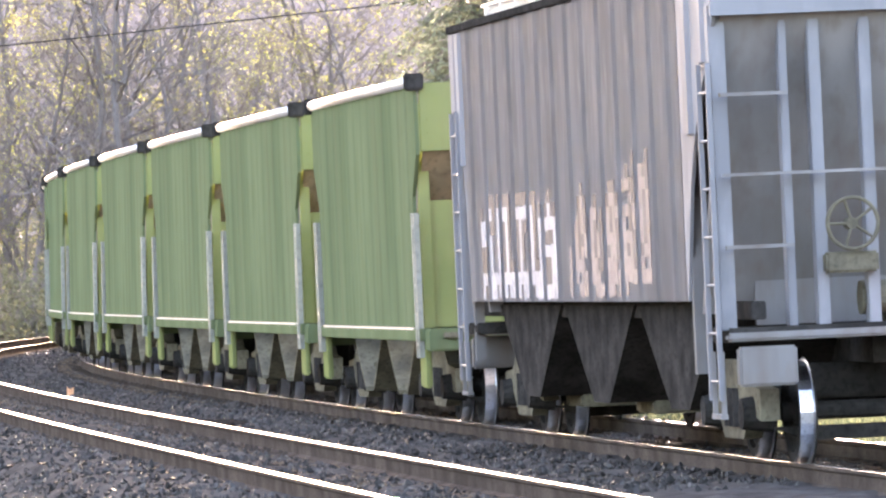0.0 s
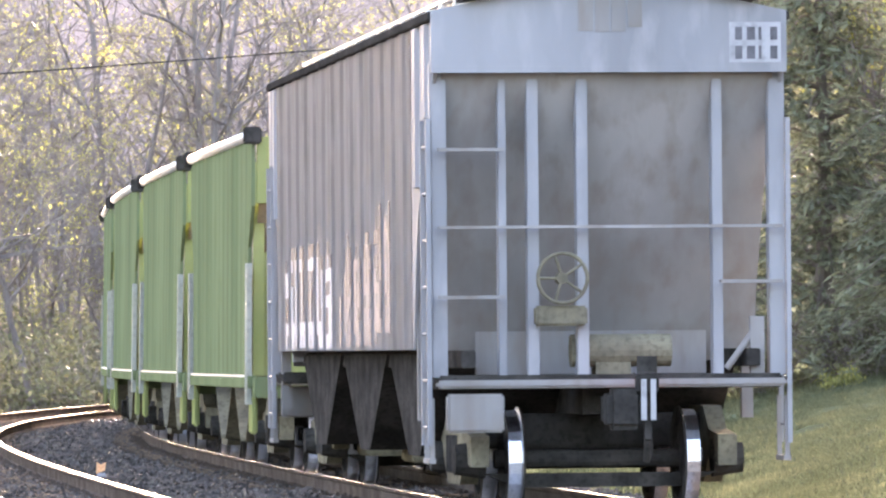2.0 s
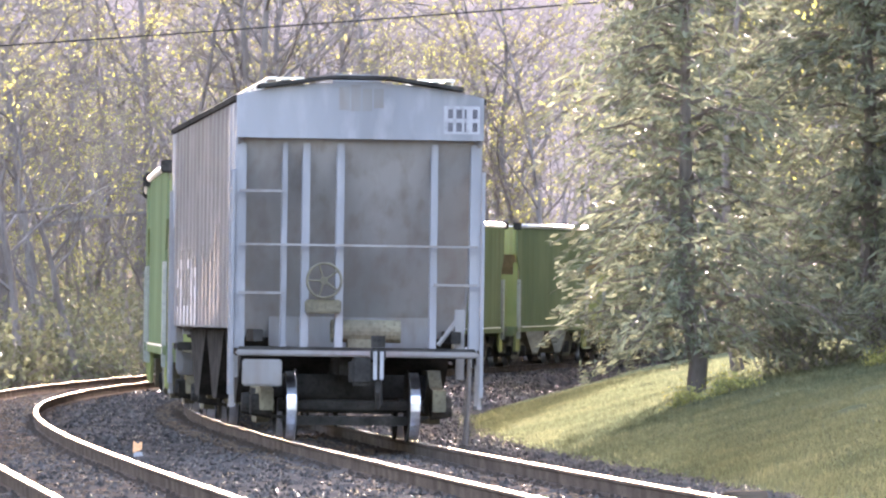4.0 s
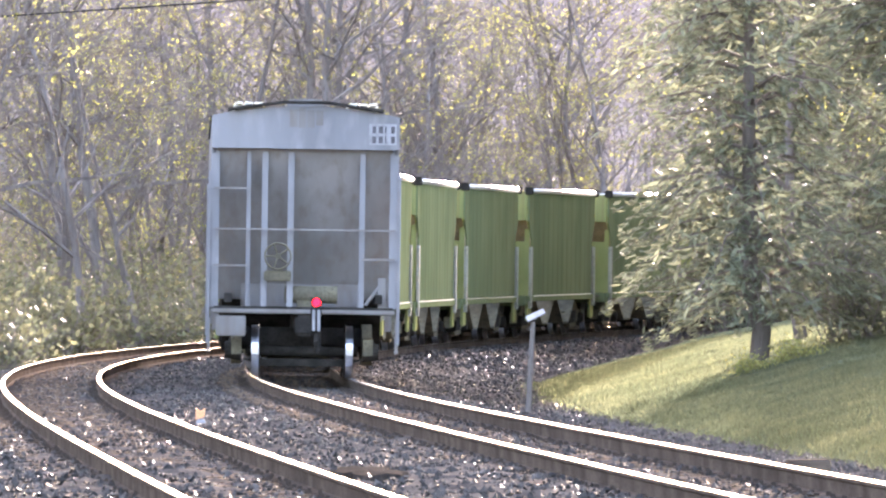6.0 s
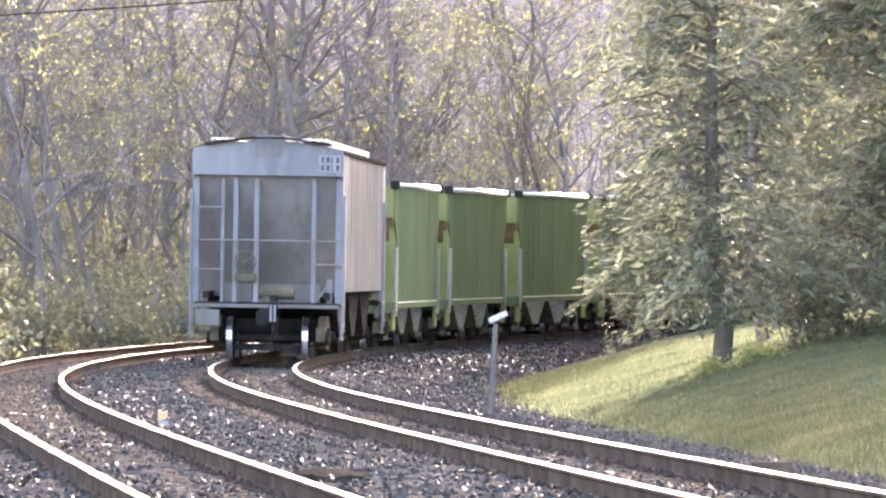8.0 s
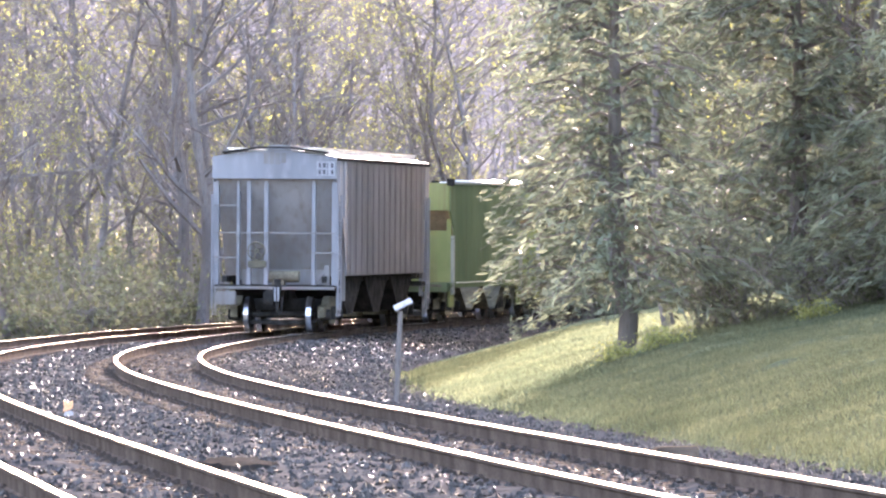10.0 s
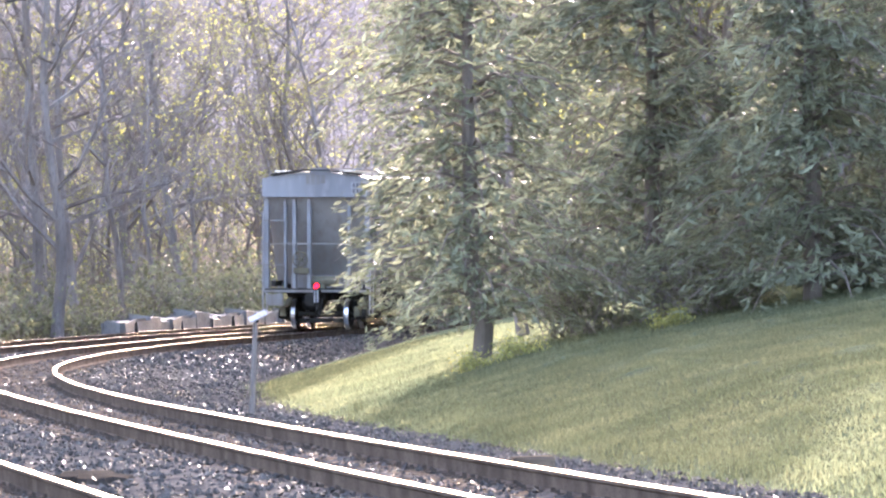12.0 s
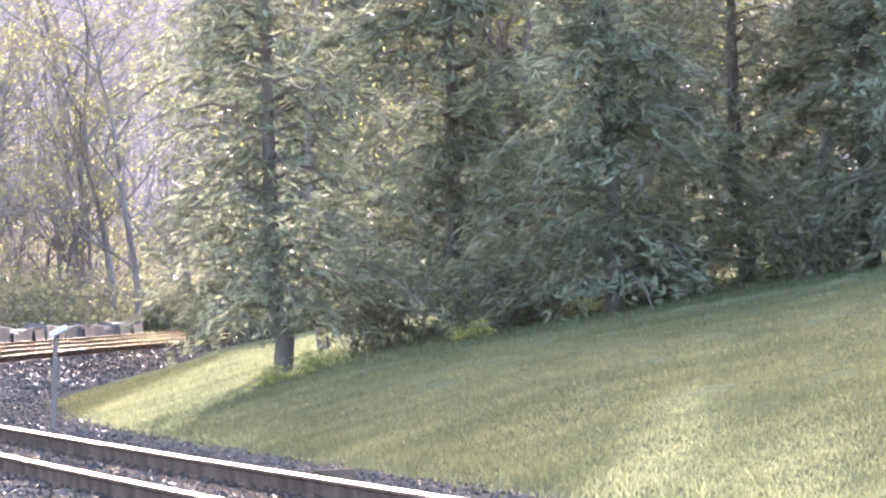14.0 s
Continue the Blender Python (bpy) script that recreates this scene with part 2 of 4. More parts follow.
def ground_z(off):
    return np.interp(off, *LAWN)


def ground_at(x, y):
    s, off = line_coords([x], [y])
    o = float(off[0])
    return float(max(ground_z(o), bed_z(o) if -5.2 < o < 7.0 else -9))

# ---- ground ----
def grow(lo, hi, step, far):
    a = list(np.arange(lo, hi + step / 2, step))
    w = step
    left, right = [], []
    x = lo
    while x > -far:
        w *= 1.5
        x -= w
        left.append(x)
    x, w = hi, step
    while x < far:
        w *= 1.5
        x += w
        right.append(x)
    return np.array(left[::-1] + a + right)


def build_ground():
    gx, gy = grow(-22, 34, 0.4, 3000), grow(30, 230, 0.8, 3500)
    X, Y = np.meshgrid(gx, gy)
    s, off = line_coords(X.ravel(), Y.ravel())
    Z = ground_z(off)
    far = np.hypot(X.ravel(), Y.ravel() - 100) > 420
    Z = np.where(far, np.where(X.ravel() > 0, 6, 4), Z)
    rng = np.random.default_rng(3)
    Z = Z + 0.02 * rng.standard_normal(len(Z)) * (abs(off) > 7.5)
    nx, ny = len(gx), len(gy)
    faces = [(j * nx + i, j * nx + i + 1, (j + 1) * nx + i + 1, (j + 1) * nx + i) for j in range(ny - 1) for i in range(nx - 1)]
    me = fast("ground", np.stack([X.ravel(), Y.ravel(), Z], 1).tolist(), faces, M_GRASS, M_SOIL)
    offc = off.reshape(ny, nx)[:-1, :-1].ravel()
    me.polygons.foreach_set("material_index", np.where((offc < -4.0) & (offc > -80), 0, 1).astype(np.int32))
    tagged(new("ground", me), "mown green lawn rising from the railway to woodland soil", "ground", kind="structure")


build_ground()


def build_bed():
    ss = np.arange(-124, 170, 0.35)
    oo = np.concatenate([[-5.4], np.arange(-5.2, 7.1, 0.16), [7.2]])
    rng = np.random.default_rng(5)
    verts = []
    for s in ss:
        a = np.interp(s, PS, PT)
        x, y = np.interp(s, PS, PX), np.interp(s, PS, PY)
        z = bed_z(oo) + rng.normal(0, 0.018, len(oo))
        z[0] = z[-1] = -0.9
        verts += list(zip((x - oo * math.cos(a)).tolist(), (y + oo * math.sin(a)).tolist(), z.tolist()))
    n = len(oo)
    faces = [(j * n + i, j * n + i + 1, (j + 1) * n + i + 1, (j + 1) * n + i) for j in range(len(ss) - 1) for i in range(n - 1)]
    return tagged(new("ballast_bed", fast("ballast_bed", verts, faces, M_BALLAST)), "grey crushed stone ballast bed under two tracks", "ballast", kind="structure")


BED = build_bed()

RAIL = [(-0.036, 0.0), (-0.036, -0.03), (-0.012, -0.045), (-0.009, -0.15), (-0.07, -0.17), (-0.07, -0.18), (0.07, -0.18), (0.07, -0.17), (0.009, -0.15), (0.012, -0.045), (0.036, -0.03), (0.036, 0.0), (0.026, 0.007), (-0.026, 0.007)]


def build_rail(off, z, lift, parent):
    ss = np.concatenate([np.arange(-118, -70, 2.0), np.arange(-70, 120, 0.5), np.arange(120, 200, 2.0)])
    verts, faces, mi = [], [], []
    n = len(RAIL)
    for s in ss:
        for u, v in RAIL:
            verts.append(on_line(s, off - u, z + v + lift * cant(s)))
    for j in range(len(ss) - 1):
        for i in range(n):
            faces.append((j * n + i, j * n + (i + 1) % n, (j + 1) * n + (i + 1) % n, (j + 1) * n + i))
            mi.append(1 if i in (12, 13) else 0)
    me = fast("rail", verts, faces, M_RAILSIDE, M_RAILTOP)
    me.polygons.foreach_set("material_index", mi)
    me.polygons.foreach_set("use_smooth", [k == 1 for k in mi])
    return part("rail", me, None, parent, "steel rail with polished head and rusty web")


def track(off, z, label):
    t = tagged(new("railway_track"), label, "railway track", "parallel tracks", "structure")
    for u, lift in ((-0.753, 0), (0.753, 1)):
        build_rail(off + u, z, lift, t)
    return t


TRACK_1 = track(0.0, 0.0, "curved railway track on timber ties, polished rail heads")
TRACK_2 = track(TRACK_GAP, RISE, "outer curved railway track beside the first, rusty rail sides")


# ---- rolling stock ----
def truck(parent, x, spin):
    """A two-axle truck centred at x: side frames, bolster, springs and wheelsets."""
    wheelsets = []
    for sy in (-1, 1):
        bm = bmesh.new()
        prism(bm, [(-1.25, 0.36), (-1.25, 0.62), (-0.72, 0.66), (-0.4, 0.86), (0.4, 0.86), (0.72, 0.66), (1.25, 0.62), (1.25, 0.36), (0.72, 0.42), (0.42, 0.2), (-0.42, 0.2), (-0.72, 0.42)], "y", sy * 1.06 - 0.08, sy * 1.06 + 0.08)
        for v in bm.verts:
            v.co.x += x
        f = part("side_frame", bm, M_TRUCK, parent, "cast steel truck side frame")
        for ax in (-0.89, 0.89):
            bm = bmesh.new()
            rod(bm, (x + ax, sy * 0.98, 0.42), (x + ax, sy * 1.24, 0.42), 0.17, 14, 0.13)
            part("axle_cap", bm, M_UNDER, f)
        for k in (-0.2, 0, 0.2):
            bm = bmesh.new()
            rod(bm, (x + k, sy * 1.1, 0.3), (x + k, sy * 1.1, 0.62), 0.085, 10)
            part("coil_spring", bm, M_UNDER, f)
    bm = bmesh.new()
    box(bm, x - 0.22, x + 0.22, -1.1, 1.1, 0.5, 0.8, 0.03)
    part("bolster", bm, M_UNDER, parent)
    bm = bmesh.new()
    prism(bm, [(-1.0, 0.30), (1.0, 0.30), (0.7, 0.18), (-0.7, 0.18)], "x", x - 1.0, x - 0.85)
    part("brake_beam", bm, M_UNDER, parent)
    for ax in (-0.89, 0.89):
        bm = bmesh.new()
        rod(bm, (0, -0.9, 0), (0, 0.9, 0), 0.08, 10)
        for sy in (-1, 1):
            prof = [(0.68, 0.445), (0.70, 0.45), (0.71, 0.42), (0.82, 0.415), (0.82, 0.34), (0.78, 0.33), (0.77, 0.16), (0.82, 0.12), (0.68, 0.12), (0.72, 0.33), (0.68, 0.34)]
            ring = []
            for k in range(28):
                a = k * 2 * math.pi / 28
                ring.append([bm.verts.new((r * math.cos(a), sy * w, r * math.sin(a))) for w, r in prof])
            for k in range(28):
                for i in range(len(prof)):
                    fc = bm.faces.new((ring[k][i], ring[k][(i + 1) % len(prof)], ring[(k + 1) % 28][(i + 1) % len(prof)], ring[(k + 1) % 28][i]))
                    fc.material_index = 1 if i in (1, 2) else 0
        bmesh.ops.recalc_face_normals(bm, faces=bm.faces)
        w = part("wheelset", mesh_of("wheelset", bm, M_UNDER, M_TREAD), None, parent, "steel wheelset with bright worn treads")
        w.location = (x + ax, 0, 0.42)
        wheelsets.append(w)
    if spin is not None:
        spin += wheelsets


def coupler(parent, x, d):
    bm = bmesh.new()
    box(bm, min(x, x + d * 0.5), max(x, x + d * 0.5), -0.1, 0.1, 0.72, 0.98, 0.03)
    box(bm, min(x + d * 0.45, x + d * 0.75), max(x + d * 0.45, x + d * 0.75), -0.16, 0.14, 0.68, 1.02, 0.05)
    part("coupler", bm, M_UNDER, parent, "knuckle coupler of dark cast steel")


def ladder(parent, x, y, z0, z1, along, width=0.42, mat=None, rungs=7):
    bm = bmesh.new()
    dx, dy = (width / 2, 0) if along == "x" else (0, width / 2)
    for k in (-1, 1):
        box(bm, x + k * dx - 0.02, x + k * dx + 0.02, y + k * dy - 0.02, y + k * dy + 0.02, z0, z1)
    ob = part("ladder", bm, mat or M_GREY, parent, "steel ladder with round rungs")
    for i in range(rungs):
        z = z0 + (z1 - z0) * (i + 0.4) / rungs
        bm = bmesh.new()
        rod(bm, (x - dx, y - dy, z), (x + dx, y + dy, z), 0.013, 6)
        part("rung", bm, mat or M_GREY, ob)
    return ob


HOP_L, HOP_W = 15.2, 1.51      # body length, half width
RIB_D = 0.02                    # depth of the side corrugation
RIBS, RIB_X = 14, (-HOP_L / 2 + 1.75, HOP_L / 2 - 0.8)
HOP_AX = 1.75                   # truck centre from the body end
SPIN = []


WHITE_SPRAY = ["..DD.DDDD.DDDDDD...D..", "D.WD.WWWD.WWWWWD.DDWDD", "WWDD.WDWD.DWDDWD.WWWWW", "WWW..WDWD.DWD.WD.WDDDW", "DDW..WDWD.DWD.WD.WWWWW", "DDW..WDWDDDWD.WDDWDDWW", "WWWWWWWWWWWWWWWWWWDDWW", "W.WW.WW.WWW.WW.WWWWWWW"]
PINK_SPRAY = ["................D..D", "...D......DD.DD.DPDD", "..DPD.D..DPPD.PDDPPD", "..DPDPP.DPDPPD.PDPDP", ".PDPDPD.DPDPDPPDPPDP", ".PDDPPDPDPPPDP.DPPDP", "PPDPPPDPDDPPDPPPDPDP", "PPPP.PPDDPPP.PDPDDPP", "PP.PPPPP.PPPPPPPDP.P", "P.PPP.PPPPP.PPPPPPPP"]


def covered_hopper():
    """Origin at mid length on the rail heads, x along the travel, y to the outer side."""
    c = tagged(new("covered_hopper_car"), "faded grey-blue covered hopper car with corrugated sides and sprayed lettering", "freight car")
    h, w = HOP_L / 2, HOP_W
    zs, ze = 1.36, 4.14
    for sy in (-1, 1):
        bm = bmesh.new()
        n, pts = RIBS, []
        x0, x1 = RIB_X
        p = (x1 - x0) / n
        for i in range(n):
            b = x0 + i * p
            pts += [(b, 0.0), (b + 0.40 * p, 0.0), (b + 0.52 * p, RIB_D), (b + 0.88 * p, RIB_D)]
        pts.append((x1, 0.0))
        rows = []
        for x, d in pts:
            y = w - RIB_D + d
            rows.append([bm.verts.new((x, sy * y, z)) for z in (zs, ze)])
        for a, b in zip(rows, rows[1:]):
            bm.faces.new((a[0], b[0], b[1], a[1]))
        bmesh.ops.solidify(bm, geom=bm.faces[:], thickness=0.02)
        bmesh.ops.recalc_face_normals(bm, faces=bm.faces)
        part("corrugated_side", bm, M_GREY, c, "corrugated steel side sheet, faded blue-grey")
        bm = bmesh.new()
        box(bm, -h, h, sy * w - 0.03, sy * w + 0.025, ze - 0.02, ze + 0.06, 0.01)
        part("top_chord", bm, M_UNDER, c)
        bm = bmesh.new()
        box(bm, -h, h, sy * (w - 0.3) - 0.06, sy * (w - 0.3) + 0.06, zs - 0.16, zs - 0.01, 0.01)
        part("side_sill", bm, M_UNDER, c)
        for ex in (-1, 1):
            # flat end strip of the side: wide above, cut back below
            bm = bmesh.new()
            cut = 1.75 if ex < 0 else 0.8
            pr = [(h, ze), (h - cut - 0.02, ze), (h - cut - 0.02, zs), (h - cut + 0.05, zs), (h - cut * 0.78, 2.3), (h - cut * 0.65, 2.65), (h - cut * 0.45, 3.0), (h - cut * 0.15, 3.45), (h, 3.72)]
            prism(bm, [(ex * x, z) for x, z in pr], "y", sy * (w - 0.04) - 0.015, sy * (w - 0.04) + 0.015)
            for q, z0 in ((0.3, 3.32), (0.72, 2.75)):
                x = ex * (h - cut * q)
                prism(bm, [(x - 0.15, sy * (w - 0.025)), (x - 0.1, sy * (w + 0.01)), (x + 0.1, sy * (w + 0.01)), (x + 0.15, sy * (w - 0.025))], "z", z0, ze - 0.03)
            part("side_end_sheet", bm, M_GREY, c)
            bm = bmesh.new()
            box(bm, ex * (h - cut + 0.12) - 0.05, ex * (h - cut + 0.12) + 0.05, sy * (w - 0.1) - 0.05, sy * (w - 0.1) + 0.05, 0.75, 2.2)
            part("side_stanchion", bm, M_GREYDARK, c)
            ladder(c, ex * (h - 0.32), sy * (w + 0.02), 0.55, 3.3, "x", 0.44)
            # stirrup step
            bm = bmesh.new()
            for k in (-0.2, 0.2):
                box(bm, ex * (h - 0.32) + k - 0.015, ex * (h - 0.32) + k + 0.015, sy * w - 0.02, sy * w + 0.02, 0.42, 0.95)
            box(bm, ex * (h - 0.32) - 0.21, ex * (h - 0.32) + 0.21, sy * w - 0.03, sy * w + 0.03, 0.4, 0.44)
            part("stirrup_step", bm, M_GREYDARK, c)
    # roof: low arch with running boards, hatches
    bm = bmesh.new()
    arch = [(-w, ze + 0.06), (-w * 0.72, ze + 0.15), (-w * 0.35, ze + 0.21), (0, ze + 0.23), (w * 0.35, ze + 0.21), (w * 0.72, ze + 0.15), (w, ze + 0.06), (w, ze), (-w, ze)]
    prism(bm, arch, "x", -h, h)
    part("roof", bm, M_GREY, c, "arched sheet steel roof")
    for y in (-0.92, 0.92):
        bm = bmesh.new()
        for k in (-1, 0, 1):
            box(bm, -h - 0.1, h + 0.1, y + k * 0.16 - 0.06, y + k * 0.16 + 0.06, ze + 0.25, ze + 0.28)
        for i in range(15):
            x = -h + 0.3 + i * (HOP_L - 0.6) / 14
            box(bm, x - 0.02, x + 0.02, y - 0.24, y + 0.24, ze + 0.1, ze + 0.25)
        part("running_board", bm, M_CHROME, c, "galvanised grating walkway")
    bm = bmesh.new()
    prism(bm, [(-1.25, ze + 0.14), (-0.35, ze + 0.27), (0.35, ze + 0.27), (1.25, ze + 0.14), (1.25, ze + 0.19), (0.35, ze + 0.31), (-0.35, ze + 0.31), (-1.25, ze + 0.19)], "x", -h - 0.14, -h + 0.35)
    part("end_running_board", bm, M_UNDER, c)
    for i in range(4):
        bm = bmesh.new()
        x = -h + 2.0 + i * 4.0
        box(bm, x - 1.4, x + 1.4, -0.3, 0.3, ze + 0.18, ze + 0.36, 0.03)
        part("roof_hatch", bm, M_GREYDARK, c)
    # ends
    for ex in (-1, 1):
        e = ex * h
        bm = bmesh.new()
        head = [(-w, 3.68), (-w, ze + 0.06), (-w * 0.72, ze + 0.15), (-w * 0.35, ze + 0.21), (0, ze + 0.23), (w * 0.35, ze + 0.21), (w * 0.72, ze + 0.15), (w, ze + 0.06), (w, 3.68)]
        prism(bm, head, "x", e - 0.03, e + 0.03)
        part("end_header", bm, M_GREY, c, "upper end sheet in pale blue-grey")
        bm = bmesh.new()
        prism(bm, [(e - ex * 0.05, 3.76), (e - ex * 0.12, 3.76), (e - ex * 1.5, 1.25), (e - ex * 1.4, 1.25)], "y", -w + 0.1, w - 0.1)
        part("slope_sheet", bm, M_GREYDARK, c, "sloping end sheet, grimy grey")
        for y, wd in ((-1.44, 0.14), (-0.93, 0.09), (0.22, 0.1), (0.64, 0.1), (0.90, 0.07), (1.44, 0.14)):
            bm = bmesh.new()
            box(bm, e - ex * 0.14 - 0.02, e - ex * 0.14 + 0.14, y - wd / 2, y + wd / 2, 1.12, 3.78, 0.01)
            part("end_post", bm, M_GREY, c)
        bm = bmesh.new()
        box(bm, e - 0.04, e + 0.04, -w + 0.05, w - 0.05, 2.37, 2.395)
        box(bm, e - 0.04, e + 0.04, 0.9, w - 0.05, 3.02, 3.05)
        box(bm, e - 0.04, e + 0.04, 0.9, w - 0.05, 1.78, 1.81)
        box(bm, e - 0.04, e + 0.04, -w + 0.05, -0.93, 1.9, 1.93)
        part("grab_iron", bm, M_GREYDARK, c)
        bm = bmesh.new()
        box(bm, e - ex * 0.9, e, -1.46, 1.46, 1.02, 1.14, 0.02) if ex < 0 else box(bm, e - 0.9, e, -1.46, 1.46, 1.02, 1.14, 0.02)
        part("end_platform", bm, M_UNDER, c)
        bm = bmesh.new()
        box(bm, e - 0.1, e + 0.1, -1.48, 1.48, 1.03, 1.1, 0.02)
        box(bm, e - 0.08, e + 0.08, 0.92, 1.4, 0.66, 0.985, 0.02)
        part("end_sill", bm, M_GREYDARK, c)
        bm = bmesh.new()
        prism(bm, [(-1.0, 2.34), (1.0, 2.34), (1.0, 1.14), (-1.0, 1.14)], "x", e - ex * 1.32, e - ex * 1.26)
        part("lower_bulkhead", bm, M_GREYDARK, c)
        coupler(c, e, ex)
        truck(c, ex * (h - HOP_AX), SPIN)
    # brake wheel and valve gear at the trailing end
    bm = bmesh.new()
    for k in range(24):
        a, b = k * math.pi / 12, (k + 1) * math.pi / 12
        rod(bm, (-h - 0.08, 0.42 + 0.21 * math.cos(a), 1.95 + 0.21 * math.sin(a)), (-h - 0.08, 0.42 + 0.21 * math.cos(b), 1.95 + 0.21 * math.sin(b)), 0.018, 6)
    for k in range(5):
        a = k * 2 * math.pi / 5
        rod(bm, (-h - 0.05, 0.42, 1.95), (-h - 0.08, 0.42 + 0.21 * math.cos(a), 1.95 + 0.21 * math.sin(a)), 0.014, 6)
    rod(bm, (-h + 0.1, 0.42, 1.95), (-h - 0.07, 0.42, 1.95), 0.05, 10)
    box(bm, -h - 0.02, -h + 0.16, 0.2, 0.64, 1.55, 1.72, 0.02)
    part("brake_wheel", bm, M_TRUCK, c, "round spoked hand-brake wheel")
    bm = bmesh.new()
    rod(bm, (-h + 0.35, 0.3, 1.34), (-h + 0.35, -0.55, 1.34), 0.14, 18)
    box(bm, -h + 0.25, -h + 0.5, -0.2, 0.1, 1.14, 1.4)
    part("brake_cylinder", bm, M_TRUCK, c)
    bm = bmesh.new()
    box(bm, -h + 0.1, -h + 0.18, -1.32, -1.2, 1.14, 1.62)
    rod(bm, (-h + 0.14, -1.0, 1.18), (-h + 0.14, -1.24, 1.5), 0.03)
    part("end_bracket", bm, M_GREYDARK, c)
    # reporting marks as plain bars on a pale patch
    bm = bmesh.new()
    box(bm, -h - 0.036, -h - 0.031, -1.46, -1.02, 3.76, 4.1)
    part("marking_patch", bm, M_PATCH, c, "pale stencil patch on the end sheet")
    for r in range(2):
        for k in range(4):
            bm = bmesh.new()
            y = -1.07 - k * 0.1
            z = 3.95 - r * 0.16
            box(bm, -h - 0.041, -h - 0.036, y - (0.06, 0.07, 0.025, 0.06)[k], y, z, z + 0.11)
            part("marking_bar", bm, M_DARK, c)
    bm = bmesh.new()
    for y, z, a, b in ((0.2, 4.17, 0.13, 0.28), (0.06, 4.18, 0.12, 0.32), (-0.08, 4.16, 0.12, 0.28), (-0.22, 4.18, 0.12, 0.24)):
        box(bm, -h - 0.036, -h - 0.031, y - a / 2, y + a / 2, z - b / 2, z + b / 2)
    part("faded_emblem", bm, M_GREYDARK, c, "faded brownish emblem on the end sheet")
    # sprayed block shapes on the outer side, from the leading end backwards
    p = (RIB_X[1] - RIB_X[0]) / RIBS
    columns = []
    for i in range(RIBS - 1, -1, -1):
        b = RIB_X[0] + i * p
        for lo, hi, y in ((0.71, 0.88, w + 0.002), (0.52, 0.69, w + 0.002), (0.20, 0.40, w - RIB_D + 0.002), (0.0, 0.20, w - RIB_D + 0.002)):
            columns.append((b + lo * p, b + hi * p, y))
    sprays = {"W": (bmesh.new(), M_WHITE, "white sprayed block shapes"), "D": (bmesh.new(), M_DARK, "dark sprayed outlines"), "P": (bmesh.new(), M_PINK, "faded pink sprayed patches")}
    rng = random.Random(4)
    for first, top, step, rows in ((4, 2.42, 0.128, WHITE_SPRAY), (29, 2.56, 0.115, PINK_SPRAY)):
        for r, row in enumerate(rows):
            for k, ch in enumerate(row):
                if ch in sprays:
                    x0, x1, y = columns[first + k]
                    z = top - r * step + (0.12 if rows is PINK_SPRAY and k > 13 else 0.0)
                    box(sprays[ch][0], x0, x1, y, y + 0.004, z - step * rng.uniform(0.97, 1.15), z)
    for bm, m, label in sprays.values():
        tagged(part("sprayed_lettering", bm, m, c, label), kind="stuff")
    # hopper bays
    for i in range(3):
        x = -4.2 + i * 4.2
        bm = bmesh.new()
        prism(bm, [(x - 2.0, zs - 0.04), (x + 2.0, zs - 0.04), (x + 0.45, 0.42), (x - 0.45, 0.42)], "y", -1.3, 1.3)
        bay = part("discharge_bay", bm, M_UNDER, c, "sloped discharge hopper bay with outlet gate")
        bm = bmesh.new()
        box(bm, x - 0.5, x + 0.5, -0.9, 0.9, 0.3, 0.425, 0.02)
        part("outlet_gate", bm, M_TRUCK, bay)
    bm = bmesh.new()
    box(bm, -h + 0.5, h - 0.5, -0.18, 0.18, 0.8, 1.14)
    part("centre_sill", bm, M_UNDER, c)
    # end-of-train marker at the coupler
    mk = bmesh.new()
    box(mk, -h - 0.78, -h - 0.58, -0.29, -0.11, 0.98, 1.14, 0.02)
    box(mk, -h - 0.72, -h - 0.66, -0.23, -0.17, 0.6, 0.98)
    eot = part("end_marker", mk, M_UNDER, c, "end-of-train marker box with striped reflector")
    for k, y in ((0, -0.26), (1, -0.18)):
        bm = bmesh.new()
        box(bm, -h - 0.79, -h - 0.782, y, y + 0.045, 0.76, 1.1)
        part("reflector_strip", bm, M_PATCH, eot, "pale reflector strip")
    bm = bmesh.new()
    rod(bm, (0, 0, -0.07), (0, 0, 0.07), 0.085, 16)
    drum = part("beacon_drum", bm, M_UNDER, eot, "turning lamp drum with one lit side")
    drum.location = (-h - 0.68, -0.2, 1.22)
    bm = bmesh.new()
    rod(bm, (-0.088, 0, 0), (-0.07, 0, 0), 0.064, 18)
    lens = part("beacon_lens", bm, M_RED, drum, "glowing red lamp lens")
    bm = bmesh.new()
    pts = [(-h - 0.3, -0.25, 0.85), (-h - 0.45, -0.25, 0.5), (-h - 0.55, -0.21, 0.42), (-h - 0.68, -0.2, 0.6), (-h - 0.7, -0.2, 0.98)]
    for a, b in zip(pts, pts[1:]):
        rod(bm, a, b, 0.03, 8)
    part("air_hose", bm, M_UNDER, c, "black rubber brake hose")
    return c, drum


HOPPER, DRUM = covered_hopper()

GR_P, GR_L, GR_W = 11.34, 9.45, 1.5


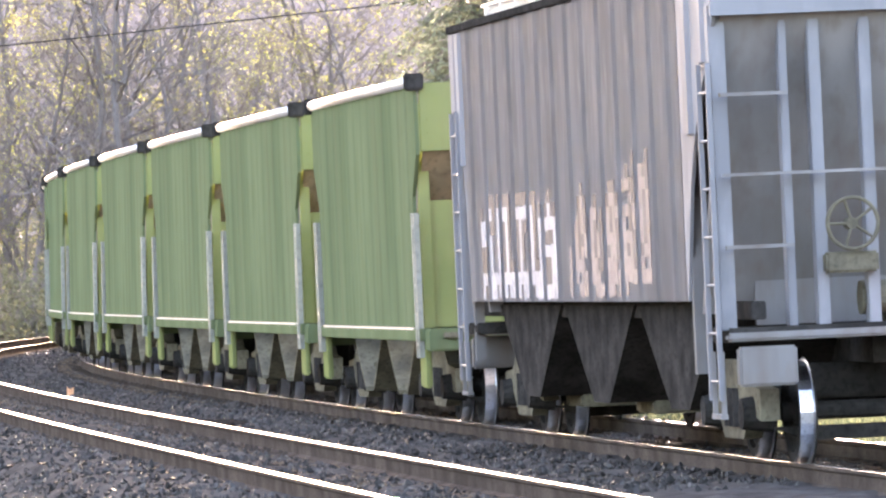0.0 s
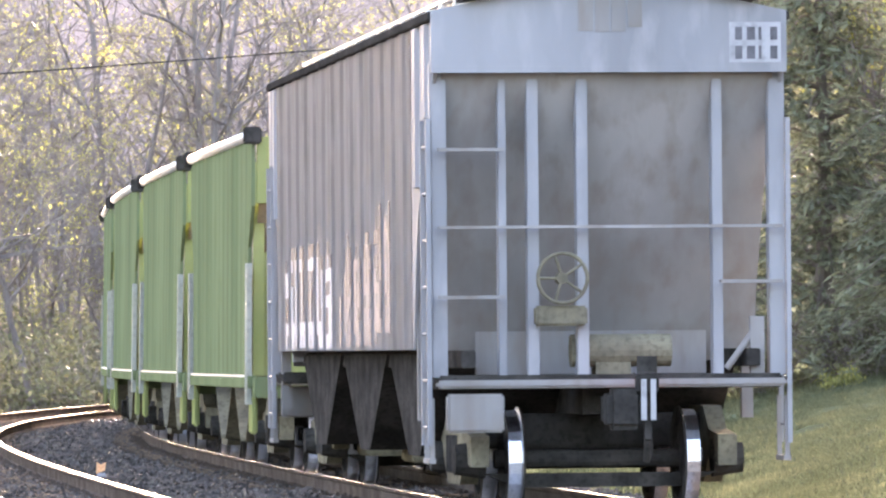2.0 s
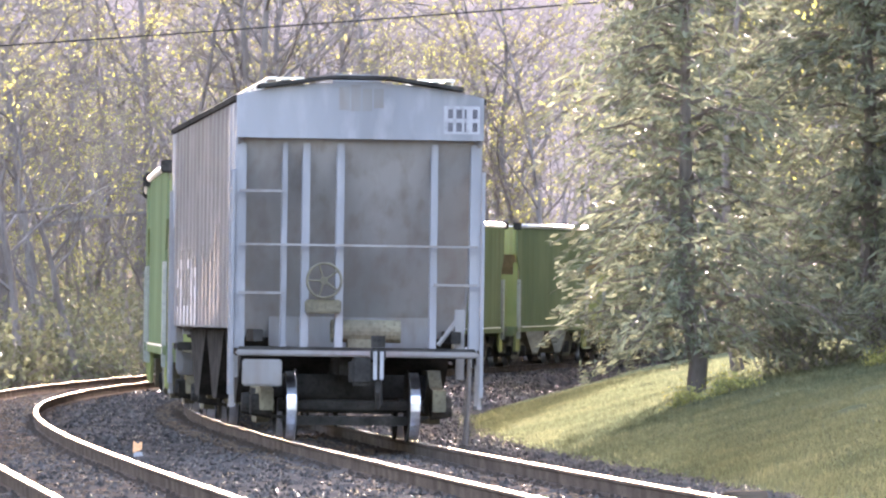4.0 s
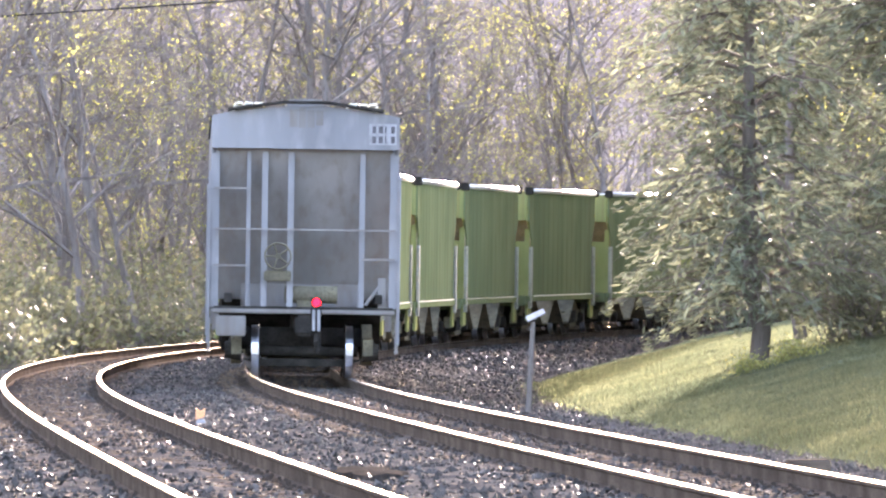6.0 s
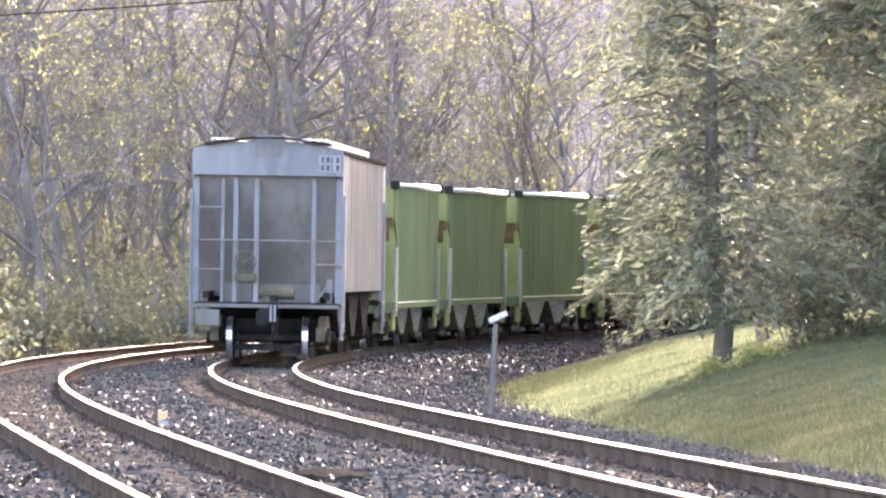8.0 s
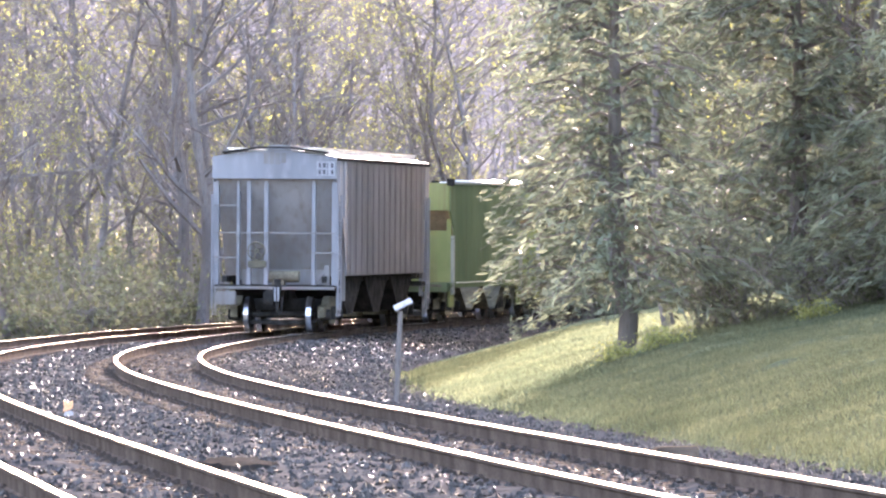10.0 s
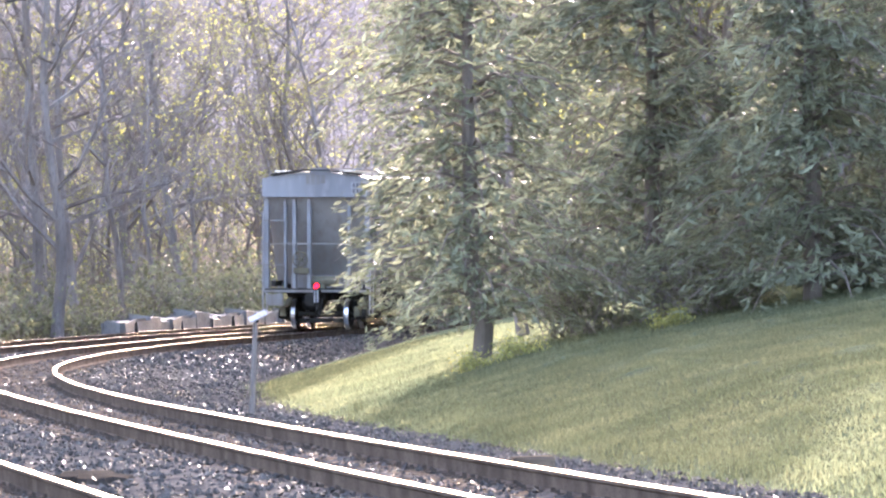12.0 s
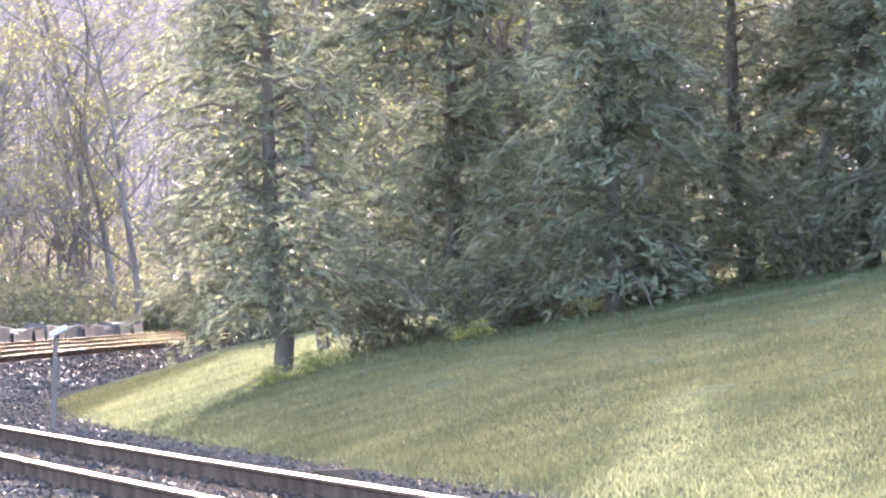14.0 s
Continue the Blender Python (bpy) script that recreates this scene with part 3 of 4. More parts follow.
def green_hopper():
    c = tagged(new("open_hopper_car"), "faded green open-top hopper car with ribbed sides", "freight car", "row of green freight cars")
    h, w, z0, z1 = GR_L / 2, GR_W, 1.07, 3.74
    for sy in (-1, 1):
        bm = bmesh.new()
        box(bm, -h + 0.62, h - 0.62, sy * (w - 0.052) - 0.02, sy * (w - 0.052) + 0.02, z0, z1)
        part("side_sheet", bm, M_GREEN, c, "faded green side sheet")
        for ex in (-1, 1):
            bm = bmesh.new()
            pr = [(h, z1), (h - 0.64, z1), (h - 0.64, z0), (h - 0.5, z0), (h - 0.42, 2.5), (h, 2.95)]
            prism(bm, [(ex * x, z) for x, z in pr], "y", sy * (w - 0.052) - 0.02, sy * (w - 0.052) + 0.02)
            part("side_wing", bm, M_GREEN, c)
            bm = bmesh.new()
            for k in (0.12, 0.3):
                box(bm, ex * (h - k) - 0.03, ex * (h - k) + 0.03, sy * (w - 0.02) - 0.03, sy * (w - 0.02) + 0.03, 0.75, 2.32)
            for k in range(5):
                z = 0.9 + k * 0.32
                rod(bm, (ex * (h - 0.12), sy * w, z), (ex * (h - 0.3), sy * w, z), 0.012, 6)
            part("corner_ladder", bm, M_PALE, c, "pale steel corner ladder")
        for i in range(13):
            x = -h + 0.75 + i * (GR_L - 1.5) / 12
            bm = bmesh.new()
            prism(bm, [(x - 0.11, sy * (w - 0.034)), (x - 0.06, sy * (w - 0.018)), (x + 0.06, sy * (w - 0.018)), (x + 0.11, sy * (w - 0.034))], "z", z0 + 0.02, z1 - 0.02)
            part("side_rib", bm, M_GREEN, c)
        bm = bmesh.new()
        rod(bm, (-h, sy * (w - 0.03), z1), (h, sy * (w - 0.03), z1), 0.06, 10)
        chord = part("top_chord", bm, M_CHROME, c, "bright tubular top chord")
        chord.data.polygons.foreach_set("use_smooth", [len(q.vertices) == 4 for q in chord.data.polygons])
        for ex in (-1, 1):
            bm = bmesh.new()
            box(bm, ex * h - 0.09, ex * h + 0.09, sy * (w - 0.04) - 0.1, sy * (w - 0.04) + 0.1, z1 - 0.1, z1 + 0.09, 0.02)
            part("chord_cap", bm, M_UNDER, c)
        bm = bmesh.new()
        box(bm, -h, h, sy * (w - 0.06) - 0.06, sy * (w - 0.06) + 0.06, z0 - 0.14, z0 - 0.004, 0.01)
        part("side_sill", bm, M_GREEN, c)
        bm = bmesh.new()
        box(bm, -h + 0.6, h - 0.6, sy * (w - 0.01) - 0.012, sy * (w - 0.01) + 0.012, z0 - 0.018, z0 + 0.006)
        part("sill_edge", bm, M_CHROME, c)
    bm = bmesh.new()
    for x0, zz, t in ((-1.1, 2.15, 0.07), (-1.4, 1.62, 0.04), (0.9, 1.5, 0.05)):
        box(bm, x0, x0 + t, w - 0.08, w - 0.07, zz - 0.45, zz - 0.2)
    part("stencil_bar", bm, M_DARK, c)
    for ex in (-1, 1):
        e = ex * h
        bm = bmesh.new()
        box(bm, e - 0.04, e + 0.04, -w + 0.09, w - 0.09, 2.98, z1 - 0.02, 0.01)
        part("end_panel", bm, M_GREEN_LIT, c, "riveted upper green end panel, brighter light painted into its colour")
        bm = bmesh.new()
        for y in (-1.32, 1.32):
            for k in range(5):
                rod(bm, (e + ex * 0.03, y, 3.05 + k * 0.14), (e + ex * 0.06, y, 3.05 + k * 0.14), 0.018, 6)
        part("rivet_row", bm, M_GREEN_LIT, c)
        bm = bmesh.new()
        prism(bm, [(e - ex * 0.02, 3.0), (e - ex * 0.08, 3.0), (e - ex * 2.0, 1.1), (e - ex * 1.9, 1.1)], "y", -w + 0.12, w - 0.12)
        part("slope_sheet", bm, M_RUST, c, "rust-brown sloping end sheet")
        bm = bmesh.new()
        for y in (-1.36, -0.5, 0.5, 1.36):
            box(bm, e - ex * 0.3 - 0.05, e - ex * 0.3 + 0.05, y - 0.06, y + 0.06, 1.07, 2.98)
        part("end_post", bm, M_GREEN_LIT, c)
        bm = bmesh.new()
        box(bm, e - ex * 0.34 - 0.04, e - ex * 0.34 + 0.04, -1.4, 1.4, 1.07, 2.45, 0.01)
        part("lower_end_panel", bm, M_GREEN_LIT, c)
        bm = bmesh.new()
        box(bm, e - 0.35, e + 0.1 if ex > 0 else e + 0.35, -1.45, 1.45, 0.82, 1.06, 0.02)
        part("end_sill", bm, M_GREEN, c)
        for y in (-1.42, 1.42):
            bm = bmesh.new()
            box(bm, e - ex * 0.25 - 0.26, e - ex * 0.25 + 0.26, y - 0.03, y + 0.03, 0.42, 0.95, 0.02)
            part("step_plate", bm, M_GREEN_LIT, c)
        bm = bmesh.new()
        box(bm, min(e, e + ex * 0.4), max(e, e + ex * 0.4), -1.3, 1.3, 0.96, 1.02, 0.01)
        part("end_platform", bm, M_TRUCK, c)
        coupler(c, e + ex * 0.22, ex)
        truck(c, ex * (h - 1.3), None)
    for i in range(2):
        x = -1.5 + i * 3.0
        bm = bmesh.new()
        for v0, v1 in (((x - 1.5, 1.1), (x - 0.35, 0.35)), ((x + 1.5, 1.1), (x + 0.35, 0.35))):
            prism(bm, [v0, (v0[0], v0[1] - 0.05), (v1[0], v1[1] - 0.05), v1], "y", -1.3, 1.3)
        part("discharge_bay", bm, M_TRUCK, c)
    bm = bmesh.new()
    box(bm, -h + 0.4, h - 0.4, -0.18, 0.18, 0.75, 1.05)
    part("centre_sill", bm, M_UNDER, c)
    return c


GREEN = [green_hopper()]
for k in range(12):
    GREEN.append(copy_thing(GREEN[0], Matrix.Identity(4)))

# ---- woodland ----
class Tubes:
    def __init__(self):
        self.v, self.f = [], []

    def limb(self, pts, radii, n):
        base = len(self.v)
        for i, (p, r) in enumerate(zip(pts, radii)):
            d = (pts[min(i + 1, len(pts) - 1)] - pts[max(i - 1, 0)]).normalized()
            u = d.orthogonal().normalized()
            w = d.cross(u)
            for k in range(n):
                a = 2 * math.pi * k / n
                self.v.append(p + r * (math.cos(a) * u + math.sin(a) * w))
        for i in range(len(pts) - 1):
            for k in range(n):
                a, b = base + i * n + k, base + i * n + (k + 1) % n
                self.f.append((a, b, b + n, a + n))


def leafage(points, rng, size, aspect=1.0, per=1, spread=0.1):
    v, f = [], []
    for p in points:
        for _ in range(per):
            c = p + Vector((rng.gauss(0, spread), rng.gauss(0, spread), rng.gauss(0, spread)))
            a = Vector((rng.gauss(0, 1), rng.gauss(0, 1), rng.gauss(0, 1))).normalized()
            b = a.orthogonal().normalized()
            s = size * rng.uniform(0.6, 1.4)
            i = len(v)
            v += [c - a * s, c + b * s * 0.5 * aspect, c + a * s, c - b * s * 0.5 * aspect]
            f.append((i, i + 1, i + 2, i + 3))
    return v, f


def grow_limb(tb, rng, p, d, length, r, level, tips, up=0.25, wild=0.22):
    """One limb with its side shoots; level 0 is the finest."""
    seg = (1, 2, 4, 6)[level]
    sides = (3, 3, 4, 6)[level]
    pts, radii, q = [p], [r], d.normalized()
    for i in range(seg):
        q = (q + Vector((rng.gauss(0, wild), rng.gauss(0, wild), rng.gauss(0, wild) + up * 0.3))).normalized()
        p = p + q * length / seg
        pts.append(p)
        radii.append(max(r * (1 - 0.8 * (i + 1) / seg), 0.005))
    tb.limb(pts, radii, sides)
    if level == 0:
        tips.append(pts[-1])
        tips.append(pts[-2])
        return
    shoots = (0, 6, 7, 8)[level]
    for i in range(shoots):
        t = 0.2 + 0.8 * (i + rng.random()) / shoots
        j = min(int(t * seg), seg - 1)
        at = pts[j].lerp(pts[j + 1], t * seg - j)
        out = Vector((rng.gauss(0, 1), rng.gauss(0, 1), rng.gauss(0.25, 0.6))).normalized()
        grow_limb(tb, rng, at, q * 0.55 + out * 0.75, length * rng.uniform(0.32, 0.55), max(radii[j] * 0.5, 0.006), level - 1, tips, up, wild)


def bare_tree(seed, height, r, first, buds, name="bare_tree", label="bare spring tree with fine grey twigs and yellow-green buds", leaf=None, stems=1):
    rng = random.Random(seed)
    tb, tips = Tubes(), []
    for st in range(stems):
        lean = 0.07 if stems == 1 else 0.25
        q = Vector((rng.gauss(0, lean), rng.gauss(0, lean), 1)).normalized()
        p, pts, radii, n = Vector((rng.gauss(0, 0.12) * (stems > 1), rng.gauss(0, 0.12) * (stems > 1), -0.4)), [], [], 12
        for i in range(n + 1):
            pts.append(p)
            radii.append(r * (1 - 0.85 * i / n) * (1.35 if i == 0 else 1.0))
            q = (q + Vector((rng.gauss(0, 0.11), rng.gauss(0, 0.11), 0.10))).normalized()
            p = p + q * height / n
        tb.limb(pts, radii, 8)
        for k in range(15 if stems == 1 else 8):
            t = first + (1 - first) * (k + rng.random()) / (15 if stems == 1 else 8)
            j = min(int(t * n), n - 1)
            at = pts[j].lerp(pts[j + 1], t * n - j)
            a = rng.uniform(0, 2 * math.pi)
            d = Vector((math.cos(a), math.sin(a), rng.uniform(0.3, 1.1)))
            grow_limb(tb, rng, at, d, height * rng.uniform(0.24, 0.42) * (1.15 - 0.6 * t), radii[j] * 0.55, 2, tips)
    t = tagged(new(name), label, "tree", "trees of the woodland")
    part("trunk", fast("trunk", tb.v, tb.f, M_BARK), None, t, "grey-brown trunk and limbs")
    pick = [p for p in tips if rng.random() < buds]
    v, f = leafage(pick, rng, 0.05, 1.2, 3, 0.09)
    part("crown", fast("crown", v, f, leaf or M_BUD), None, t, "sparse young leaves")
    return t


def conifer(seed, height, radius, dense=1.0, skirt=0.35):
    rng = random.Random(seed)
    tb, pts = Tubes(), []
    spine = [Vector((rng.gauss(0, 0.05), rng.gauss(0, 0.05), -0.4 + height * i / 10)) for i in range(11)]
    tb.limb(spine, [0.17 * (1 - 0.09 * i) for i in range(11)], 8)
    v, f = [], []
    z = skirt
    while z < height - 0.3:
        t = z / height
        reach = radius * (1 - t) ** 0.55 * rng.uniform(0.6, 1.12)
        for k in range(rng.randint(3, 5)):
            a = rng.uniform(0, 2 * math.pi)
            rr = reach * rng.uniform(0.65, 1.15)
            d = Vector((math.cos(a), math.sin(a), 0))
            line = [Vector((0, 0, z)) + d * rr * u + Vector((0, 0, 0.18 * rr * math.sin(u * 2.4) - 0.30 * rr * u * u)) for u in (0, 0.35, 0.7, 1.0)]
            tb.limb(line, [0.035, 0.024, 0.014, 0.006], 4)
            side = Vector((-d.y, d.x, 0))
            for i in range(int((11 + rr * 10) * dense)):
                u = rng.uniform(0.04, 1.0) ** 0.85
                j = min(int(u * 3), 2)
                c = line[j].lerp(line[j + 1], min(max(u * 3 - j, 0), 1))
                w = (1.05 - u) * 0.55 * rr + 0.12
                c = c + side * rng.uniform(-w, w) + Vector((0, 0, rng.gauss(-0.05, 0.07)))
                for _ in range(3):
                    e = (d * rng.uniform(0.2, 1) + side * rng.gauss(0, 0.6) + Vector((0, 0, rng.gauss(-0.25, 0.35)))).normalized()
                    b = (side * 0.7 + Vector((rng.gauss(0, 0.5), rng.gauss(0, 0.5), rng.gauss(0, 0.6)))).normalized()
                    ln, wd = rng.uniform(0.08, 0.18), rng.uniform(0.022, 0.045)
                    o = c + Vector((rng.gauss(0, 0.06), rng.gauss(0, 0.06), rng.gauss(0, 0.05)))
                    q = len(v)
                    v += [o - e * ln, o + b * wd, o + e * ln, o - b * wd]
                    f.append((q, q + 1, q + 2, q + 3))
        z += rng.uniform(0.16, 0.30)
    t = tagged(new("conifer_tree"), "tall dark green drooping conifer with dense needle sprays", "tree", "conifers by the lawn")
    part("trunk", fast("trunk", tb.v, tb.f, M_CBARK), None, t)
    part("crown", fast("crown", v, f, M_NEEDLE), None, t, "dense dark needle sprays")
    return t


def bush(seed, r, leaf):
    rng = random.Random(seed)
    tb, tips = Tubes(), []
    for k in range(30):
        a = rng.uniform(0, 2 * math.pi)
        d = Vector((math.cos(a) * 0.7, math.sin(a) * 0.7, rng.uniform(0.4, 1.3)))
        grow_limb(tb, rng, Vector((rng.gauss(0, 0.3), rng.gauss(0, 0.3), -0.15)), d, r * rng.uniform(0.5, 1.2), 0.016, 1, tips)
    t = tagged(new("undergrowth_bush"), "leafy undergrowth bush with thin tangled stems", "bush", "undergrowth")
    part("branchwork", fast("branchwork", tb.v, tb.f, M_BARK), None, t)
    v, f = leafage(tips, rng, 0.07, 1.2, 4, 0.16)
    part("foliage", fast("foliage", v, f, leaf), None, t)
    return t


def spot(x, y, turn=0.0, size=1.0, sink=0.05):
    return Matrix.Translation((x, y, ground_at(x, y) - sink)) @ Matrix.Rotation(turn, 4, "Z") @ Matrix.Scale(size, 4)


def plant(kinds, places, rng, lo, hi):
    """The first of each kind is set down itself, the rest are copies."""
    fresh = list(kinds)
    for i, (x, y) in enumerate(places):
        k = i % len(kinds)
        size = rng.uniform(lo, hi)
        m = spot(x, y, rng.uniform(0, 6.28), 1.0)
        if k < len(fresh) and fresh[k] is not None:
            ob, fresh[k] = fresh[k], None
            ob.matrix_basis = m
        else:
            ob = copy_thing(kinds[k], m)
        ob.scale = (size, size, size)


RNG = random.Random(11)
TREES = [bare_tree(21, 16, 0.17, 0.15, 0.12), bare_tree(22, 14, 0.12, 0.2, 0.3), bare_tree(23, 17, 0.20, 0.18, 0.08), bare_tree(24, 11, 0.09, 0.1, 0.28, stems=3, label="many-stemmed spring tree with yellow-green buds"), bare_tree(25, 15, 0.14, 0.2, 0.18), bare_tree(26, 9, 0.06, 0.08, 0.22, stems=4, label="tangled many-stemmed sapling with young leaves")]
places, tries = [], 0
while len(places) < 92 and tries < 8000:
    tries += 1
    s, off = RNG.uniform(14, 150), 9.3 + 52 * RNG.random() ** 1.3
    p = on_line(s, off)
    if not -0.085 < p.x / p.y < 0.17 or p.y > 270 or (off < 11 and 45 < s < 125):
        continue
    if any(math.hypot(p.x - x, p.y - y) < 1.7 for x, y in places):
        continue
    places.append((p.x, p.y))
plant(TREES, places, RNG, 0.75, 1.15)
BUSHES = [bush(31, 1.5, M_LEAF), bush(32, 1.9, M_LEAF), bush(33, 1.6, M_LEAF)]
places, tries = [], 0
while len(places) < 105 and tries < 8000:
    tries += 1
    s, off = RNG.uniform(10, 140), 8.4 + 24 * RNG.random() ** 1.4
    p = on_line(s, off)
    if not -0.085 < p.x / p.y < 0.15 or (off < 10.8 and 45 < s < 125):
        continue
    places.append((p.x, p.y))
plant(BUSHES, places, RNG, 0.7, 1.5)
plant([bush(34, 0.8, M_BUD)], [(4.9, 108.6), (5.6, 108.9), (8.2, 110.0)], RNG, 0.35, 0.5)
plant([bush(35, 2.0, M_LEAF)], [(7.0, 114.5), (9.3, 113.5), (11.8, 114.0), (14.0, 111.5), (16.8, 113.0), (19.0, 110.5), (21.2, 111.5)], RNG, 0.8, 1.2)
CONIFERS = [conifer(41, 9.8, 3.0, 0.75, 0.85), conifer(42, 9.2, 3.5, 1.2), conifer(43, 8.6, 3.3, 1.2)]
plant(CONIFERS, [(5.1, 112), (8.5, 117.5), (10.6, 111), (13.2, 115), (16.2, 110), (19.4, 114), (22.5, 109), (25.5, 118), (15.2, 113.5), (18.0, 117), (31, 112), (28, 104)], RNG, 0.92, 1.1)
# Row added behind the lawn conifers, mostly unseen, to shade track and train.
SHADE_ROW = [on_line(s, -7.2 - 0.8 * (k % 2)) for k, s in enumerate(range(52, 112, 5))]
plant([conifer(44, 14.0, 3.4, 0.9), conifer(45, 15.0, 3.2, 0.9)], [(p.x, p.y) for p in SHADE_ROW], RNG, 0.92, 1.1)
# Those beyond y = 155, hidden as well, were added to block the sun.
plant([conifer(46, 10.0, 3.4, 0.8), conifer(47, 9.0, 3.2, 0.8)], [(10.8, 128), (13.4, 127), (16.8, 126), (21.5, 124), (24.0, 150), (29.0, 140), (33.0, 128), (21.5, 176), (26.5, 184), (14.2, 175), (15.2, 158), (18.5, 167)], RNG, 0.92, 1.1)
plant([bare_tree(51, 13, 0.14, 0.15, 0.35), bare_tree(52, 14, 0.15, 0.2, 0.5)], [(6.4, 121), (9.4, 119), (11.8, 121), (14.8, 119), (18.0, 119), (15.2, 133), (20.5, 131), (10.2, 137), (14.0, 142), (18.5, 146), (20.0, 158), (26.0, 160), (24.5, 137), (30.0, 152), (17.0, 152), (22.5, 168), (28.5, 172), (35.0, 160)], RNG, 0.8, 1.0)


# ---- far hill behind the woods, haze given as its own glow ----
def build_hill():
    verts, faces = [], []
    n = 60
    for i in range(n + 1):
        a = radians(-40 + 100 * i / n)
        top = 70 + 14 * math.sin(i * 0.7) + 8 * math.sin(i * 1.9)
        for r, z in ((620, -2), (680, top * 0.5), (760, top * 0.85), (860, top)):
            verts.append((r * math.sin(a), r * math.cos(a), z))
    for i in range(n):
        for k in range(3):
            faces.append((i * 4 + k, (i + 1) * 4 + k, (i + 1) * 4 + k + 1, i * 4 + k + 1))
    tagged(new("backdrop_hill", fast("backdrop_hill", verts, faces, M_FAR)), "pale hillside far behind the woods, its haze an even glow", "hill", kind="structure")


build_hill()


def far_woods():
    rng = random.Random(77)
    tb, pts = Tubes(), []
    for k in range(1500):
        p = on_line(rng.uniform(14, 200), rng.uniform(38, 95))
        if not -0.1 < p.x / p.y < 0.2:
            continue
        z = float(ground_z(38)) + 0.3
        q, h = Vector((rng.gauss(0, 0.16), rng.gauss(0, 0.16), 1)), rng.uniform(3, 13)
        base = Vector((p.x, p.y, z))
        line = [base, base + q * h * 0.5 + Vector((rng.gauss(0, 0.3), rng.gauss(0, 0.3), 0)), base + q * h]
        r = rng.uniform(0.02, 0.09)
        tb.limb(line, [r, r * 0.7, 0.012], 4)
        for j in range(7):
            a = base + (line[1] - base) * 0.4 + q * h * 0.7 * rng.random()
            d = Vector((rng.gauss(0, 1), rng.gauss(0, 1), rng.uniform(0.2, 1.2))) * rng.uniform(0.5, 1.3)
            tb.limb([a, a + d * 0.5 + Vector((0, 0, 0.1)), a + d + Vector((0, 0, 0.4))], [0.02, 0.014, 0.006], 3)
            pts.append(a + d)
        for j in range(5):
            pts.append(base + Vector((rng.gauss(0, 0.9), rng.gauss(0, 0.9), rng.uniform(0, 2.6))))
    v, f = leafage(pts, rng, 0.11, 1.3, 4, 0.35)
    n = len(tb.v)
    me = fast("far_woods", tb.v + v, tb.f + [tuple(i + n for i in q) for q in f], M_BARK, M_LEAF)
    me.polygons.foreach_set("material_index", [0] * len(tb.f) + [1] * len(f))
    tagged(new("far_woods", me), "dense grey-brown thicket of saplings deep in the woods", "woods", kind="stuff")


far_woods()


# ---- small things beside the line ----
def marker_post(x, y):
    t = tagged(new("trackside_sign_post"), "leaning weathered post with a tilted white sign plate", "sign post")
    bm = bmesh.new()
    rod(bm, (0, 0, -0.4), (0.13, 0, 1.42), 0.045, 10, 0.038)
    part("post", bm, M_POST, t)
    bm = bmesh.new()
    box(bm, -0.15, 0.15, -0.1, 0.1, -0.01, 0.01, 0.006)
    for v in bm.verts:
        v.co = Euler((radians(24), radians(-24), radians(0))).to_matrix() @ v.co + Vector((0.17, 0, 1.52))
    part("sign_plate", bm, M_PATCH, t, "tilted white metal sign plate")
    bm = bmesh.new()
    rod(bm, (0.128, 0, 1.3), (0.165, 0, 1.48), 0.02, 8)
    part("bracket", bm, M_UNDER, t)
    t.matrix_basis = Matrix.Translation((x, y, ground_at(x, y)))


marker_post(1.2, 104.0)


def flag_stake(x, y):
    t = tagged(new("marker_stake"), "short stake with a small orange and white flag in the ballast", "marker")
    bm = bmesh.new()
    rod(bm, (0, 0, -0.1), (0.01, 0, 0.2), 0.012, 6)
    part("stake", bm, M_POST, t)
    bm = bmesh.new()
    prism(bm, [(-0.06, 0.06), (0.05, 0.1), (0.06, 0.2), (0.0, 0.17), (-0.05, 0.21)], "y", -0.012, 0.012)
    part("flag", bm, M_ORANGE, t, "crumpled orange flag")
    bm = bmesh.new()
    box(bm, -0.05, 0.06, -0.03, 0.03, 0.0, 0.07, 0.012)
    part("foot", bm, M_WHITE, t)
    t.matrix_basis = Matrix.Translation((x, y, ground_at(x, y)))


flag_stake(-3.05, 83.5)


def stone_block(seed):
    rng = random.Random(seed)
    bm = bmesh.new()
    box(bm, -0.72, 0.72, -0.35, 0.35, -0.15, rng.uniform(0.9, 1.05), 0.08)
    for v in bm.verts:
        v.co += Vector((rng.gauss(0, 0.05), rng.gauss(0, 0.05), rng.gauss(0, 0.05)))
    return mesh_of("stone_block", bm, M_ROCK)


BLOCKS = [stone_block(k) for k in range(4)]
for k in range(18):
    s = 86.0 + k * 1.4
    p = on_line(s, 8.6 + RNG.gauss(0, 0.08))
    b = new("stone_block", BLOCKS[k % 4])
    tagged(b, "rough pale limestone block beside the outer track", "stone block", "row of stone blocks")
    a = float(np.interp(s, PS, PT))
    b.matrix_basis = Matrix.Translation((p.x, p.y, ground_at(p.x, p.y) + 0.02)) @ Matrix.Rotation(math.pi / 2 - a + RNG.gauss(0, 0.05), 4, "Z") @ Matrix.Scale(RNG.uniform(0.97, 1.12), 4)

bm = bmesh.new()
box(bm, -0.19, 0.19, -0.11, 0.11, -0.09, 0.09, 0.015)
plank = tagged(new("loose_timber"), "dark old timber lying beside the rail", "timber")
part("beam", bm, M_TIE, plank)
plank.matrix_basis = Matrix.Translation((3.2, 60.5, -0.13)) @ Matrix.Rotation(radians(8), 4, "Z")


